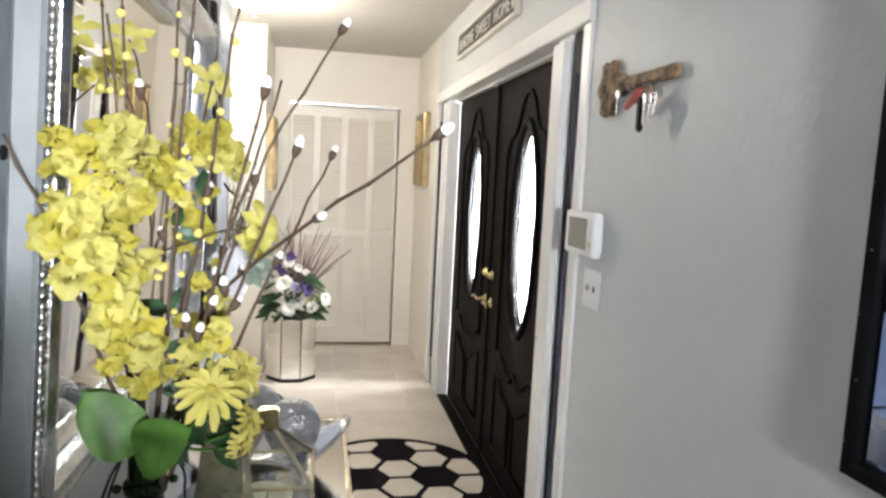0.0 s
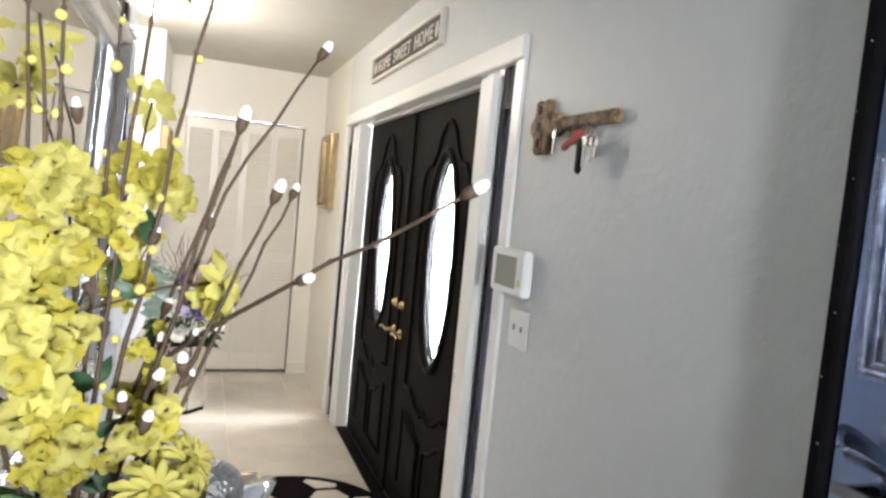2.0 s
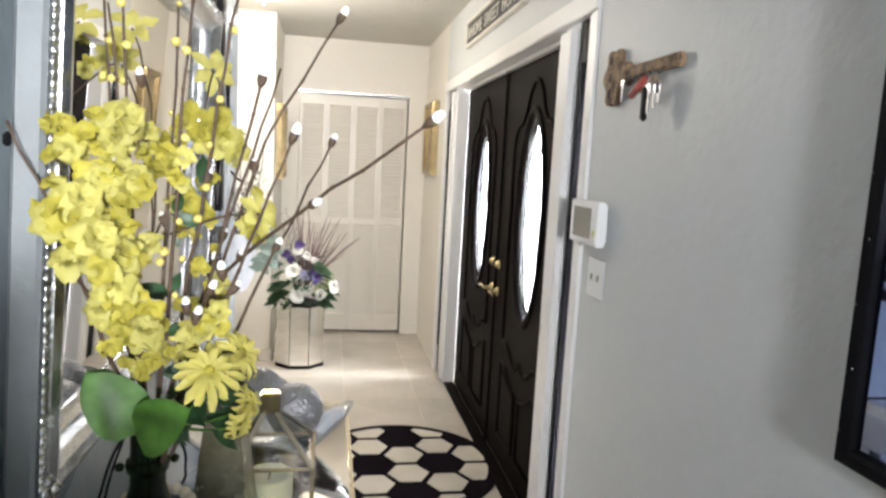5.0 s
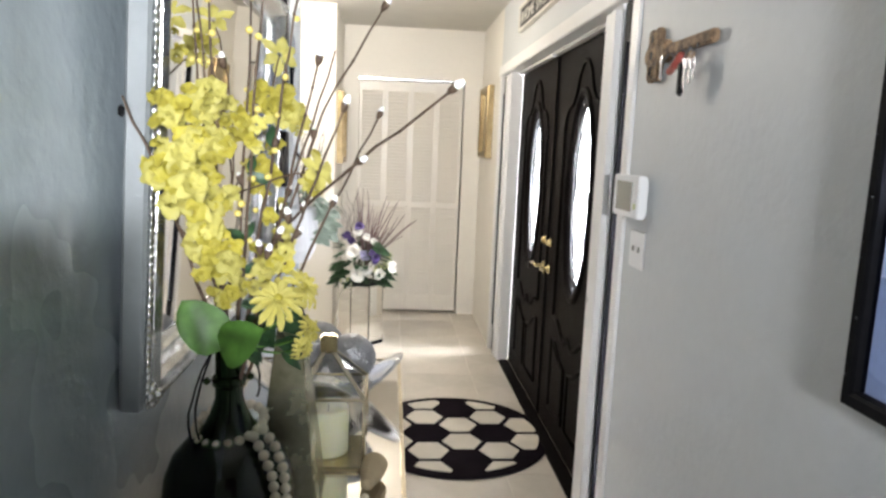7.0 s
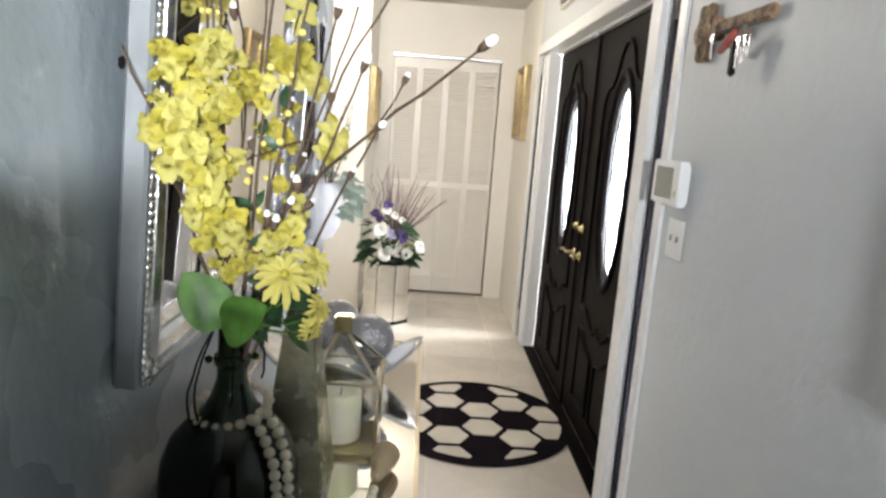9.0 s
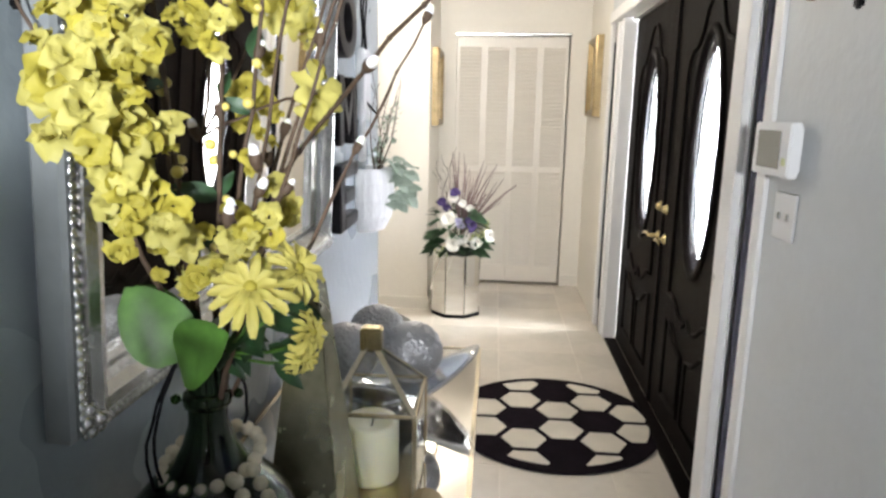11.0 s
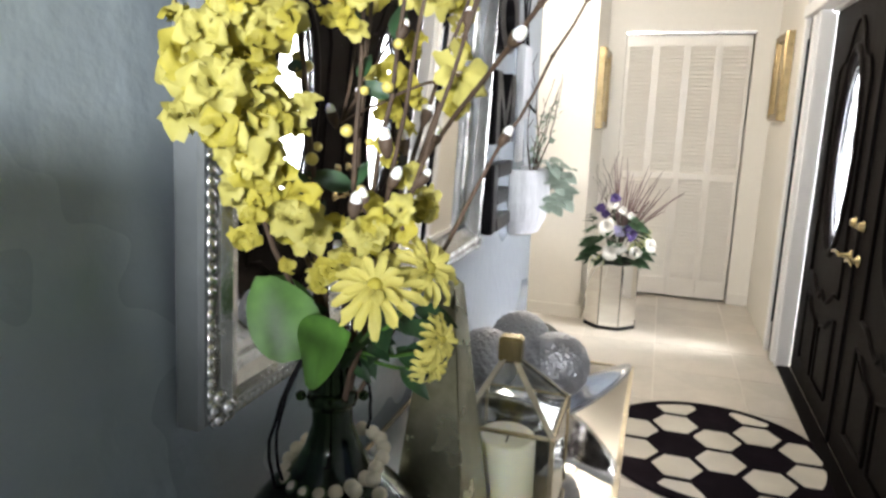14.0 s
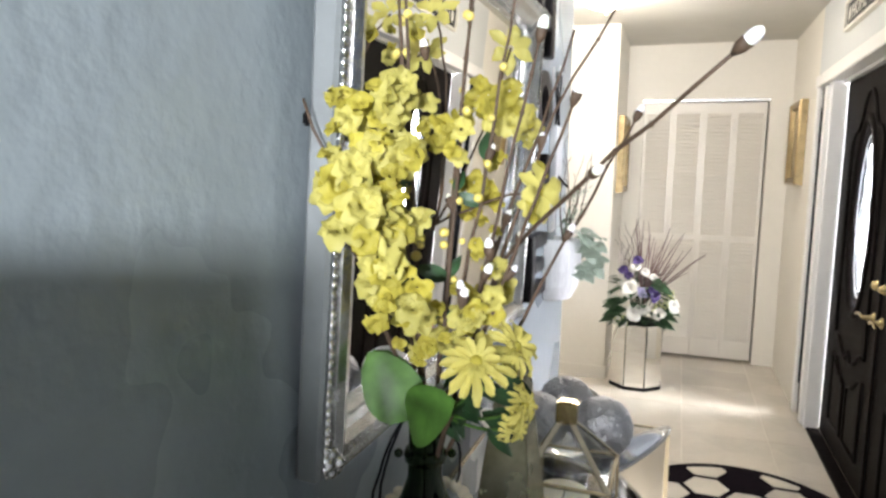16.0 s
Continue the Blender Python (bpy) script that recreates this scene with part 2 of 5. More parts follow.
def tube(bm, pts, radii, sides=6):
    """A tapered tube along points."""
    pts = [Vector(p) for p in pts]
    rings = []
    for k, p in enumerate(pts):
        d = (pts[min(k + 1, len(pts) - 1)] - pts[max(k - 1, 0)]).normalized()
        u = d.orthogonal().normalized() if k == 0 else (u - d * u.dot(d)).normalized()
        v = d.cross(u)
        r = radii[k] if isinstance(radii, (list, tuple)) else radii
        rings.append([bm.verts.new(p + r * (math.cos(a) * u + math.sin(a) * v)) for a in (2 * math.pi * j / sides for j in range(sides))])
    for a, b in zip(rings, rings[1:]):
        for j in range(sides):
            bm.faces.new((a[j], a[(j + 1) % sides], b[(j + 1) % sides], b[j]))
    bm.faces.new(rings[0][::-1])
    bm.faces.new(rings[-1])


def bend(a, b, sag, steps=8, wiggle=0.0):
    """Points from a to b with a bow and a slight waver."""
    a, b, sag = Vector(a), Vector(b), Vector(sag)
    out = []
    for k in range(steps + 1):
        s = k / steps
        w = Vector((random.uniform(-1, 1), random.uniform(-1, 1), random.uniform(-1, 1))) * wiggle * (0 < k < steps)
        out.append(a.lerp(b, s) + sag * 4 * s * (1 - s) + w)
    return out


def ball(bm, at, r, sub=2, m=Matrix(), stretch=(1, 1, 1)):
    bmesh.ops.create_icosphere(bm, subdivisions=sub, radius=r, matrix=Matrix.Translation(at) @ m @ Matrix.Diagonal((*stretch, 1)))


def prism(bm, outline, depth, m):
    """A flat outline (x, y) pushed out by depth along z, laid by m."""
    low = [bm.verts.new(m @ Vector((x, y, 0))) for x, y in outline]
    top = [bm.verts.new(m @ Vector((x, y, depth))) for x, y in outline]
    n = len(outline)
    bm.faces.new(low[::-1])
    bm.faces.new(top)
    for k in range(n):
        bm.faces.new((low[k], low[(k + 1) % n], top[(k + 1) % n], top[k]))


# ---- structure ----
FAR, CEIL = 6.2, 2.48
structure("wall_left", boxes((L - 0.12, -0.95, 0, L, 2.9, CEIL)), M_BLUE, "pale blue textured wall with mirror and letters", "wall")
structure("wall_right", boxes((R, -0.95, 0, R + 0.16, 2.460, CEIL), (R, 2.460, 2.071, R + 0.16, 5.2, CEIL)),
          M_GREY, "off-white textured wall round the dark entry doors", "wall")
structure("wall_corner", boxes((R, 5.2, 0, R + 0.16, FAR, CEIL)), M_CREAM, "cream wall between the entry and the closet", "wall")
structure("wall_far", boxes((1.042, FAR, 0, R + 0.16, FAR + 0.12, CEIL), (-0.12, FAR, 0, 0.132, FAR + 0.12, CEIL), (0.132, FAR, 2.052, 1.042, FAR + 0.12, CEIL)),
          M_CREAM, "cream wall round the louvred closet doors", "wall")
structure("wall_closet", boxes((-0.12, FAR + 0.7, 0, R + 0.16, FAR + 0.8, CEIL), (-0.12, FAR + 0.12, 0, 0.0, FAR + 0.7, CEIL), (R + 0.06, FAR + 0.12, 0, R + 0.16, FAR + 0.7, CEIL)), M_CREAM, "plain closet walls", "wall")
structure("wall_hall", boxes((-2.6, 5.36, 0, 0.0, 5.48, CEIL), (-0.12, 5.48, 0, 0.0, FAR, CEIL)), M_CREAM, "cream wall where the hall narrows", "wall")
structure("wall_side", boxes((-2.72, 2.78, 0, -2.6, 5.48, CEIL), (-2.6, 2.78, 0, L - 0.12, 2.9, CEIL)), M_CREAM, "plain cream side walls", "wall")
# Unseen closing wall, kept dark to hold down bounced light.
structure("wall_back", boxes((L - 0.12, -1.07, 0, 0.44, -0.95, CEIL), (0.80, -1.07, 0, R + 0.16, -0.95, CEIL), (0.44, -1.07, 0, 0.80, -0.95, 1.46), (0.44, -1.07, 1.70, 0.80, -0.95, CEIL)), M_BACK, "plain unseen wall behind, coloured dark to cut bounce, with a window opening", "wall")
# Unseen blockers, added to keep window light off the lower blue wall and console.
structure("shade_walls", boxes((L, 0.42, 0, 0.26, 0.50, 1.439), (L, -0.25, 0, 0.56, -0.15, 1.440)), M_GREY, "unseen half-height walls added to shade the blue wall and console", "wall")
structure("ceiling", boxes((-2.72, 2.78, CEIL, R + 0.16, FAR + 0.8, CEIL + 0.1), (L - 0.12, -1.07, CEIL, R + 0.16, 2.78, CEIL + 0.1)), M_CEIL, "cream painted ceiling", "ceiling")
structure("baseboard", boxes((-2.6, 5.348, 0, 0.0, 5.36, 0.09), (0.0, 5.348, 0, 0.012, FAR, 0.09), (0.012, FAR - 0.012, 0, 0.132, FAR, 0.09), (1.042, FAR - 0.012, 0, R, FAR, 0.09)), M_CREAM, "low cream painted baseboard", "baseboard")
structure("backdrop", boxes((1.98, 1.2, -0.2, 1.99, 9.5, 3.0)), M_OUTDOOR, "bright hazy daylight outside the entry", "backdrop")
structure("ground", boxes((R + 0.16, 1.2, -0.14, 1.98, 9.5, -0.02)), M_GROUT, "pale porch floor outside the entry", "ground")
floor = structure("floor", boxes((-2.72, 2.78, -0.1, R + 0.16, FAR + 0.8, -0.0012), (L - 0.12, -1.07, -0.1, R + 0.16, 2.78, -0.0012)), M_GROUT, "polished cream tiled floor", "floor")


def entry():
    """White casing and posts, sidelights and the pair of dark doors."""
    trim = thing("trim", "white gloss casing and posts framing the entry doors", "trim", (R, 3.86, 0), kind="structure")
    for y0, y1 in ((2.460, 2.526), (5.13, 5.2)):
        part("casing", boxes((R - 0.010, y0, 0, R + 0.10, y1, 2.0), bevel=0.004), M_TRIM, trim)
    part("head", boxes((R - 0.018, 2.460, 2.0, R + 0.10, 5.2, 2.071), bevel=0.004), M_TRIM, trim)
    for y0, y1 in ((2.664, 2.815), (4.834, 4.948)):
        part("post", boxes((R - 0.012, y0, 0, R + 0.105, y1, 2.0), bevel=0.022), M_TRIM, trim)
    part("jamb", boxes((R + 0.05, 2.8155, 0, R + 0.105, 2.887, 2.0), bevel=0.003), M_TRIM, trim)
    part("stop", boxes((D - 0.03, 2.886, 1.985, D + 0.03, 4.834, 2.0)), M_TRIM, trim)
    part("latch", boxes((D - 0.055, 3.81, 1.968, D - 0.031, 3.90, 1.984), bevel=0.003), M_WHITE, trim)
    part("threshold", boxes((D + 0.004, 2.526, 0, R + 0.15, 5.13, 0.012), bevel=0.003), M_GROUT, trim)
    part("sill", boxes((R + 0.018, 2.888, 0.001, D - 0.001, 4.834, 0.014), bevel=0.004), M_DOOR, trim, "low dark wooden door sill")
    for y0, y1, g0, g1 in ((2.526, 2.664, 2.548, 2.610), (4.948, 5.13, 4.985, 5.10)):
        side = thing("window_1", "narrow black sidelight window beside the entry doors", "window", (R + 0.04, (y0 + y1) / 2, 0), kind="structure")
        part("window_frame", boxes((R + 0.015, y0, 0, R + 0.046, g0, 2.0), (R + 0.015, g1, 0, R + 0.046, y1, 2.0), (R + 0.015, g0, 1.86, R + 0.046, g1, 2.0), (R + 0.015, g0, 0, R + 0.046, g1, 0.22), bevel=0.003), M_BLACK, side)
        part("inner_moulding", boxes((R + 0.005, g0 - 0.018, 0.20, R + 0.015, g0, 1.88), (R + 0.005, g1, 0.20, R + 0.015, g1 + 0.018, 1.88), (R + 0.005, g0, 1.86, R + 0.015, g1, 1.88), bevel=0.002), M_BLACK, side)
        pane = part("pane", boxes((R + 0.036, g0, 0.22, R + 0.041, g1, 1.86)), M_OBSCURE, side)
        pane.visible_shadow = False
        part("came", boxes(*[(R + 0.031, g0, z, R + 0.035, g1, z + 0.006) for z in (0.62, 1.04, 1.46)]), M_CAME, side)

    def leaf_outline(yc, zc, ry, rz, steps=40):
        return [(yc + ry * math.cos(2 * math.pi * j / steps), zc + rz * math.sin(2 * math.pi * j / steps)) for j in range(steps)]

    def ring_frame(bm, yc, zc, ry, rz, wide, x0, x1, steps=40):
        """An oval moulding with a rounded section."""
        rows = []
        for j in range(steps):
            a = 2 * math.pi * j / steps
            row = []
            for s, x in ((0.0, x1), (0.12, x0 + 0.004), (0.5, x0), (0.88, x0 + 0.004), (1.0, x1)):
                row.append(bm.verts.new((x, yc + (ry + wide * s) * math.cos(a), zc + (rz + wide * s) * math.sin(a))))
            rows.append(row)
        for j in range(steps):
            a, b = rows[j], rows[(j + 1) % steps]
            for i in range(4):
                bm.faces.new((a[i], b[i], b[i + 1], a[i + 1]))

    def strip(bm, pts, w, x0, x1):
        """A raised moulding along (y, z) points."""
        tube(bm, [((x0 + x1) / 2, y, z) for y, z in pts], w, 6)

    zc, rz, ry = 1.275, 0.475, 0.19
    for n, (y0, y1) in enumerate(((2.888, 3.857), (3.863, 4.832))):
        door = thing("door_1", "dark espresso entry door leaf with an oval glass light, closed", "door", (D, (y0 + y1) / 2, 0), kind="structure")
        yc = (y0 + y1) / 2 - 0.03
        # slab with an oval hole: fans of faces between the oval and the outline
        bm = bmesh.new()
        oval = leaf_outline(yc, zc, ry, rz, 48)
        lows = {}
        for x in (D, D + 0.045):
            inner = [bm.verts.new((x, y, z)) for y, z in oval]
            outer = []
            for y, z in oval:
                dy, dz = y - yc, z - zc
                s = min((y1 - yc) / dy if dy > 1e-6 else 1e9, (y0 - yc) / dy if dy < -1e-6 else 1e9, (2.0 - zc) / dz if dz > 1e-6 else 1e9, (0.012 - zc) / dz if dz < -1e-6 else 1e9)
                outer.append(bm.verts.new((x, yc + dy * s, zc + dz * s)))
            corners = [bm.verts.new((x, y, z)) for y, z in ((y1, 2.0), (y0, 2.0), (y0, 0.012), (y1, 0.012))]
            for j in range(48):
                k = (j + 1) % 48
                bm.faces.new((inner[j], outer[j], outer[k], inner[k]))
                a, b = outer[j].co, outer[k].co
                if abs(a.y - b.y) > 1e-5 and abs(a.z - b.z) > 1e-5:
                    c = min(corners, key=lambda v: (v.co - a).length + (v.co - b).length)
                    bm.faces.new((outer[j], c, outer[k]))
            lows[x] = (inner, outer)
        (ia, oa), (ib, ob_) = lows[D], lows[D + 0.045]
        for j in range(48):
            k = (j + 1) % 48
            bm.faces.new((ia[j], ia[k], ib[k], ib[j]))
            bm.faces.new((oa[j], ob_[j], ob_[k], oa[k]))
        bmesh.ops.recalc_face_normals(bm, faces=bm.faces)
        part("slab", bm, M_DOOR, door)
        bm = bmesh.new()
        ring_frame(bm, yc, zc, ry - 0.012, rz - 0.012, 0.045, D - 0.016, D + 0.002)
        part("oval_moulding", bm, M_DOOR, door, smooth=True)
        bm = bmesh.new()
        prism(bm, leaf_outline(yc, zc, ry, rz, 48), 0.006, Matrix(((0, 0, 1, D + 0.018), (1, 0, 0, 0), (0, 1, 0, 0), (0, 0, 0, 1))))
        pane = part("pane", bm, M_CLEAR, door, "textured leaded oval glass")
        pane.visible_shadow = False
        bm = bmesh.new()
        xg = D + 0.012
        for k in range(2):
            s = 1 if k else -1
            tube(bm, [(xg, yc + s * (0.02 + 0.09 * math.sin(q * 0.55)), zc - 0.30 + q * 0.08) for q in range(9)], 0.0036, 4)
            tube(bm, [(xg, yc + s * 0.05 * math.cos(q * 0.7), zc + 0.02 + 0.05 * math.sin(q * 0.7)) for q in range(7)], 0.0036, 4)
        tube(bm, [(xg, yc + 0.14 * math.cos(q * math.pi / 12), zc + 0.40 * math.sin(q * math.pi / 12)) for q in range(25)], 0.003, 4)
        part("came", bm, M_CAME, door, "grey leaded scroll lines")
        # raised mouldings: arched upper panel, bracket foot and two lower panels
        w0, w1 = yc - 0.30, yc + 0.30
        arch = [(w1, 0.64)] + [(w1, 1.60)] + [(w1 - 0.02, 1.66), (yc + 0.24, 1.70), (yc + 0.18, 1.71), (yc + 0.13, 1.76), (yc + 0.09, 1.84), (yc + 0.04, 1.885), (yc, 1.895)]
        arch += [(2 * yc - y, z) for y, z in arch[::-1][1:]]
        bm = bmesh.new()
        strip(bm, arch, 0.011, D - 0.006, D)
        strip(bm, [(w1, 0.64), (yc + 0.20, 0.63), (yc + 0.13, 0.58), (yc + 0.06, 0.555), (yc, 0.60), (yc - 0.06, 0.555), (yc - 0.13, 0.58), (yc - 0.20, 0.63), (w0, 0.64)], 0.011, D - 0.006, D)
        part("arched_moulding", bm, M_DOOR, door, smooth=True)
        for a, b in ((w0, yc - 0.035), (yc + 0.035, w1)):
            hi = 0.50
            mid = (a + b) / 2
            inner = b if a == w0 else a
            outer = a if a == w0 else b
            pts = [(outer, 0.15), (inner, 0.15), (inner, 0.43), ((inner * 2 + outer) / 3, 0.45), ((inner + outer * 2) / 3, 0.51), (outer, 0.53), (outer, 0.15)]
            bm = bmesh.new()
            strip(bm, pts, 0.010, D - 0.006, D)
            part("panel_moulding", bm, M_DOOR, door, smooth=True)
            bm = bmesh.new()
            ins = 0.03 if inner > outer else -0.03
            prism(bm, [(y, z) for y, z in ((outer + ins, 0.18), (inner - ins, 0.18), (inner - ins, 0.41), ((inner + outer) / 2, 0.44), (outer + ins, 0.49))], 0.008, Matrix(((0, 0, -1, D + 0.001), (1, 0, 0, 0), (0, 1, 0, 0), (0, 0, 0, 1))))
            bmesh.ops.recalc_face_normals(bm, faces=bm.faces)
            part("raised_panel", bm, M_DOOR, door)
        if n == 0:
            part("astragal", boxes((D - 0.014, 3.842, 0.012, D - 0.0005, 3.876, 1.982), bevel=0.004), M_DOOR, door)
        # brass furniture
        yk = 3.80 if n == 0 else 3.92
        turn = Matrix(((0, 0, -1, D - 0.001), (1, 0, 0, yk), (0, 1, 0, 0), (0, 0, 0, 1)))
        lock = part("deadbolt", lathe([(0.027, 0), (0.027, 0.007), (0.019, 0.012), (0.016, 0.024), (0.010, 0.028)], 20, turn @ Matrix.Translation((0, 1.0, 0))), M_BRASS, door, "polished brass deadbolt", smooth=True)
        handle = part("handle", lathe([(0.028, 0), (0.028, 0.006), (0.021, 0.012), (0.011, 0.018), (0.010, 0.05), (0.008, 0.055)], 20, turn @ Matrix.Translation((0, 0.855, 0))), M_BRASS, door, "polished brass lever handle", smooth=True)
        bm = bmesh.new()
        s = -1 if n == 0 else 1
        tube(bm, bend((D - 0.05, yk, 0.855), (D - 0.055, yk + s * 0.11, 0.85), (0, 0, 0.01)), [0.009, 0.009, 0.0085, 0.008, 0.0075, 0.007, 0.007, 0.0065, 0.005], 8)
        part("lever", bm, M_BRASS, handle, smooth=True)


entry()


def closet():
    """Two pairs of louvred bifold panels under a metal track."""
    pw = (1.032 - 0.136) / 4
    slat_bm = bmesh.new()
    box(slat_bm, -0.5, -0.5, -0.5, 0.5, 0.5, 0.5)
    slat_me = bpy.data.meshes.new("slat")
    slat_bm.transform(Matrix.Rotation(radians(56), 4, "X") @ Matrix.Diagonal((pw - 0.046, 0.041, 0.006, 1)))
    slat_bm.to_mesh(slat_me)
    slat_bm.free()
    slat_me.materials.append(M_CLOSET)
    for pair in range(2):
        door = thing("door_2", "white louvred bifold closet door, closed", "door", (0.134 + pw * (1 + 2 * pair), FAR, 0), kind="structure")
        for k in range(2):
            x0 = 0.134 + pw * (2 * pair + k) + 0.0015
            x1 = x0 + pw - 0.003
            y0, y1 = FAR + 0.022, FAR + 0.052
            part("panel", boxes((x0, y0, 0.018, x0 + 0.023, y1, 2.03), (x1 - 0.023, y0, 0.018, x1, y1, 2.03), (x0 + 0.023, y0, 1.95, x1 - 0.023, y1, 2.03), (x0 + 0.023, y0, 0.95, x1 - 0.023, y1, 1.00), (x0 + 0.023, y0, 0.018, x1 - 0.023, y1, 0.16), bevel=0.003), M_CLOSET, door)
            for z0, z1 in ((0.16, 0.95), (1.00, 1.95)):
                count = round((z1 - z0) / 0.029)
                for j in range(count):
                    s = new("slat", slat_me)
                    s.parent = door
                    s.matrix_parent_inverse = door.matrix_world.inverted()
                    s.location = ((x0 + x1) / 2, (y0 + y1) / 2, z0 + (j + 0.5) * (z1 - z0) / count)
        if pair == 0:
            bm = bmesh.new()
            ball(bm, (0.134 + 1.9 * pw, FAR + 0.008, 0.95), 0.014)
            part("knob", bm, M_CLOSET, door, smooth=True)
    track = structure("trim", boxes((0.128, FAR - 0.012, 2.036, 1.046, FAR + 0.06, 2.054), bevel=0.002), M_SILVER, "thin metal closet door track", "trim")


closet()
# ---- things on the walls ----
def rect_frame(bm, y0, z0, y1, z1, rows, m):
    """A mitred frame: rows of (inset, height) make its section. Laid in (y, z), rising along the third axis of m."""
    loops = []
    for inset, h in rows:
        loops.append([bm.verts.new(m @ Vector((y, z, h))) for y, z in ((y0 + inset, z0 + inset), (y1 - inset, z0 + inset), (y1 - inset, z1 - inset), (y0 + inset, z1 - inset))])
    for a, b in zip(loops, loops[1:]):
        for k in range(4):
            bm.faces.new((a[k], a[(k + 1) % 4], b[(k + 1) % 4], b[k]))


FROM_LEFT = Matrix(((0, 0, 1, L), (1, 0, 0, 0), (0, 1, 0, 0), (0, 0, 0, 1)))
FROM_RIGHT = Matrix(((0, 0, -1, R), (1, 0, 0, 0), (0, 1, 0, 0), (0, 0, 0, 1)))


def beads_row(bm, pts, r, sub=1):
    for p in pts:
        ball(bm, p, r, sub)


def wall_mirror():
    y0, z0, y1, z1 = 1.150, 1.130, 2.055, 1.815
    mirror = thing("wall_mirror", "large rectangular mirror in a silver rope-edged frame on the blue wall", "mirror", (L, (y0 + y1) / 2, z0))
    bm = bmesh.new()
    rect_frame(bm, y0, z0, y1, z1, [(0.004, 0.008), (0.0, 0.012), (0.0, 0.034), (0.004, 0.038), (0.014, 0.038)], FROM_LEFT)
    part("side_rail", bm, M_SILVERSHADE, mirror, "grey silver painted box frame with side shade in its colour")
    bm = bmesh.new()
    rect_frame(bm, y0, z0, y1, z1, [(0.014, 0.036), (0.016, 0.046), (0.024, 0.052), (0.034, 0.050), (0.042, 0.040), (0.050, 0.034), (0.056, 0.034), (0.060, 0.026), (0.060, 0.016)], FROM_LEFT)
    part("inner_frame", bm, M_SILVER, mirror, "polished silver moulded frame", smooth=False)
    # twisted rope along the outer edge
    bm = bmesh.new()
    c = 0.008
    corners = [(y0 + c, z0 + c), (y1 - c, z0 + c), (y1 - c, z1 - c), (y0 + c, z1 - c)]
    for k in range(4):
        (ya, za), (yb, zb) = corners[k], corners[(k + 1) % 4]
        n = round(math.hypot(yb - ya, zb - za) / 0.0105)
        d = Vector((0, yb - ya, zb - za)).normalized()
        side = Vector((1, 0, 0)).cross(d)
        for j in range(n):
            s = (j + 0.5) / n
            p = Vector((L + 0.042, ya + (yb - ya) * s, za + (zb - za) * s))
            axis = (d + side * 0.9).normalized()
            q = axis.to_track_quat("X", "Z").to_matrix().to_4x4()
            bmesh.ops.create_icosphere(bm, subdivisions=1, radius=0.0075, matrix=Matrix.Translation(p) @ q @ Matrix.Diagonal((1.25, 0.55, 0.85, 1)))
    part("rope_edge", bm, M_SILVER, mirror, "twisted silver rope edging", smooth=True)
    for y, z in ((y0 + 0.02, z0 + 0.02), (y1 - 0.02, z0 + 0.02), (y1 - 0.02, z1 - 0.02), (y0 + 0.02, z1 - 0.02)):
        bm = bmesh.new()
        ball(bm, (L + 0.050, y, z), 0.008, 2)
        rosette = part("corner_rosette", bm, M_SILVER, mirror, smooth=True)
        for k in range(6):
            a = k * math.pi / 3
            bm = bmesh.new()
            ball(bm, (L + 0.046, y + 0.012 * math.cos(a), z + 0.012 * math.sin(a)), 0.0078, 2, stretch=(0.7, 1, 1))
            part("rosette_petal", bm, M_SILVER, rosette, smooth=True)
    part("glass", boxes((L + 0.010, y0 + 0.058, z0 + 0.058, L + 0.020, y1 - 0.058, z1 - 0.058)), M_MIRROR, mirror, "clear mirror glass")
    for z in (1.50, 1.72):
        part("hanger", boxes((L + 0.002, y0 - 0.002, z, L + 0.009, y0 + 0.006, z + 0.014), bevel=0.002), M_BLACK, mirror)
    # hung with its top leaning away from the wall
    mirror.matrix_world = Matrix.Translation((L - 0.004, (y0 + y1) / 2, z0)) @ Matrix.Rotation(radians(2.8), 4, "Y")


wall_mirror()


def black_mirror():
    y0, z0, y1, z1 = 0.82, 1.095, 1.296, 1.98
    mirror = thing("wall_mirror", "black studded frame with a bluish mirror on the off-white wall", "mirror", (R, (y0 + y1) / 2, z0))
    bm = bmesh.new()
    rect_frame(bm, y0, z0, y1, z1, [(0.0, 0.0), (0.0, 0.044), (0.004, 0.048), (0.020, 0.048), (0.025, 0.044), (0.028, 0.030)], FROM_RIGHT)
    bmesh.ops.recalc_face_normals(bm, faces=bm.faces)
    part("frame", bm, M_BLACK, mirror)
    part("backing", boxes((R - 0.022, y1 + 0.0005, z0, R - 0.001, y1 + 0.006, z1), bevel=0.001), M_WASHED, mirror, "pale backing board edge")
    part("glass", boxes((R - 0.034, y0 + 0.026, z0 + 0.026, R - 0.022, y1 - 0.026, z1 - 0.026)), M_DARKGLASS, mirror, "bluish mirror glass")
    for k in range(9):
        bm = bmesh.new()
        ball(bm, (R - 0.048, y1 - 0.007 - 0.009 * (k % 2), z0 + 0.05 + k * 0.095), 0.0022, 1)
        part("stud", bm, M_STEEL, mirror, "tiny bright stud")


black_mirror()


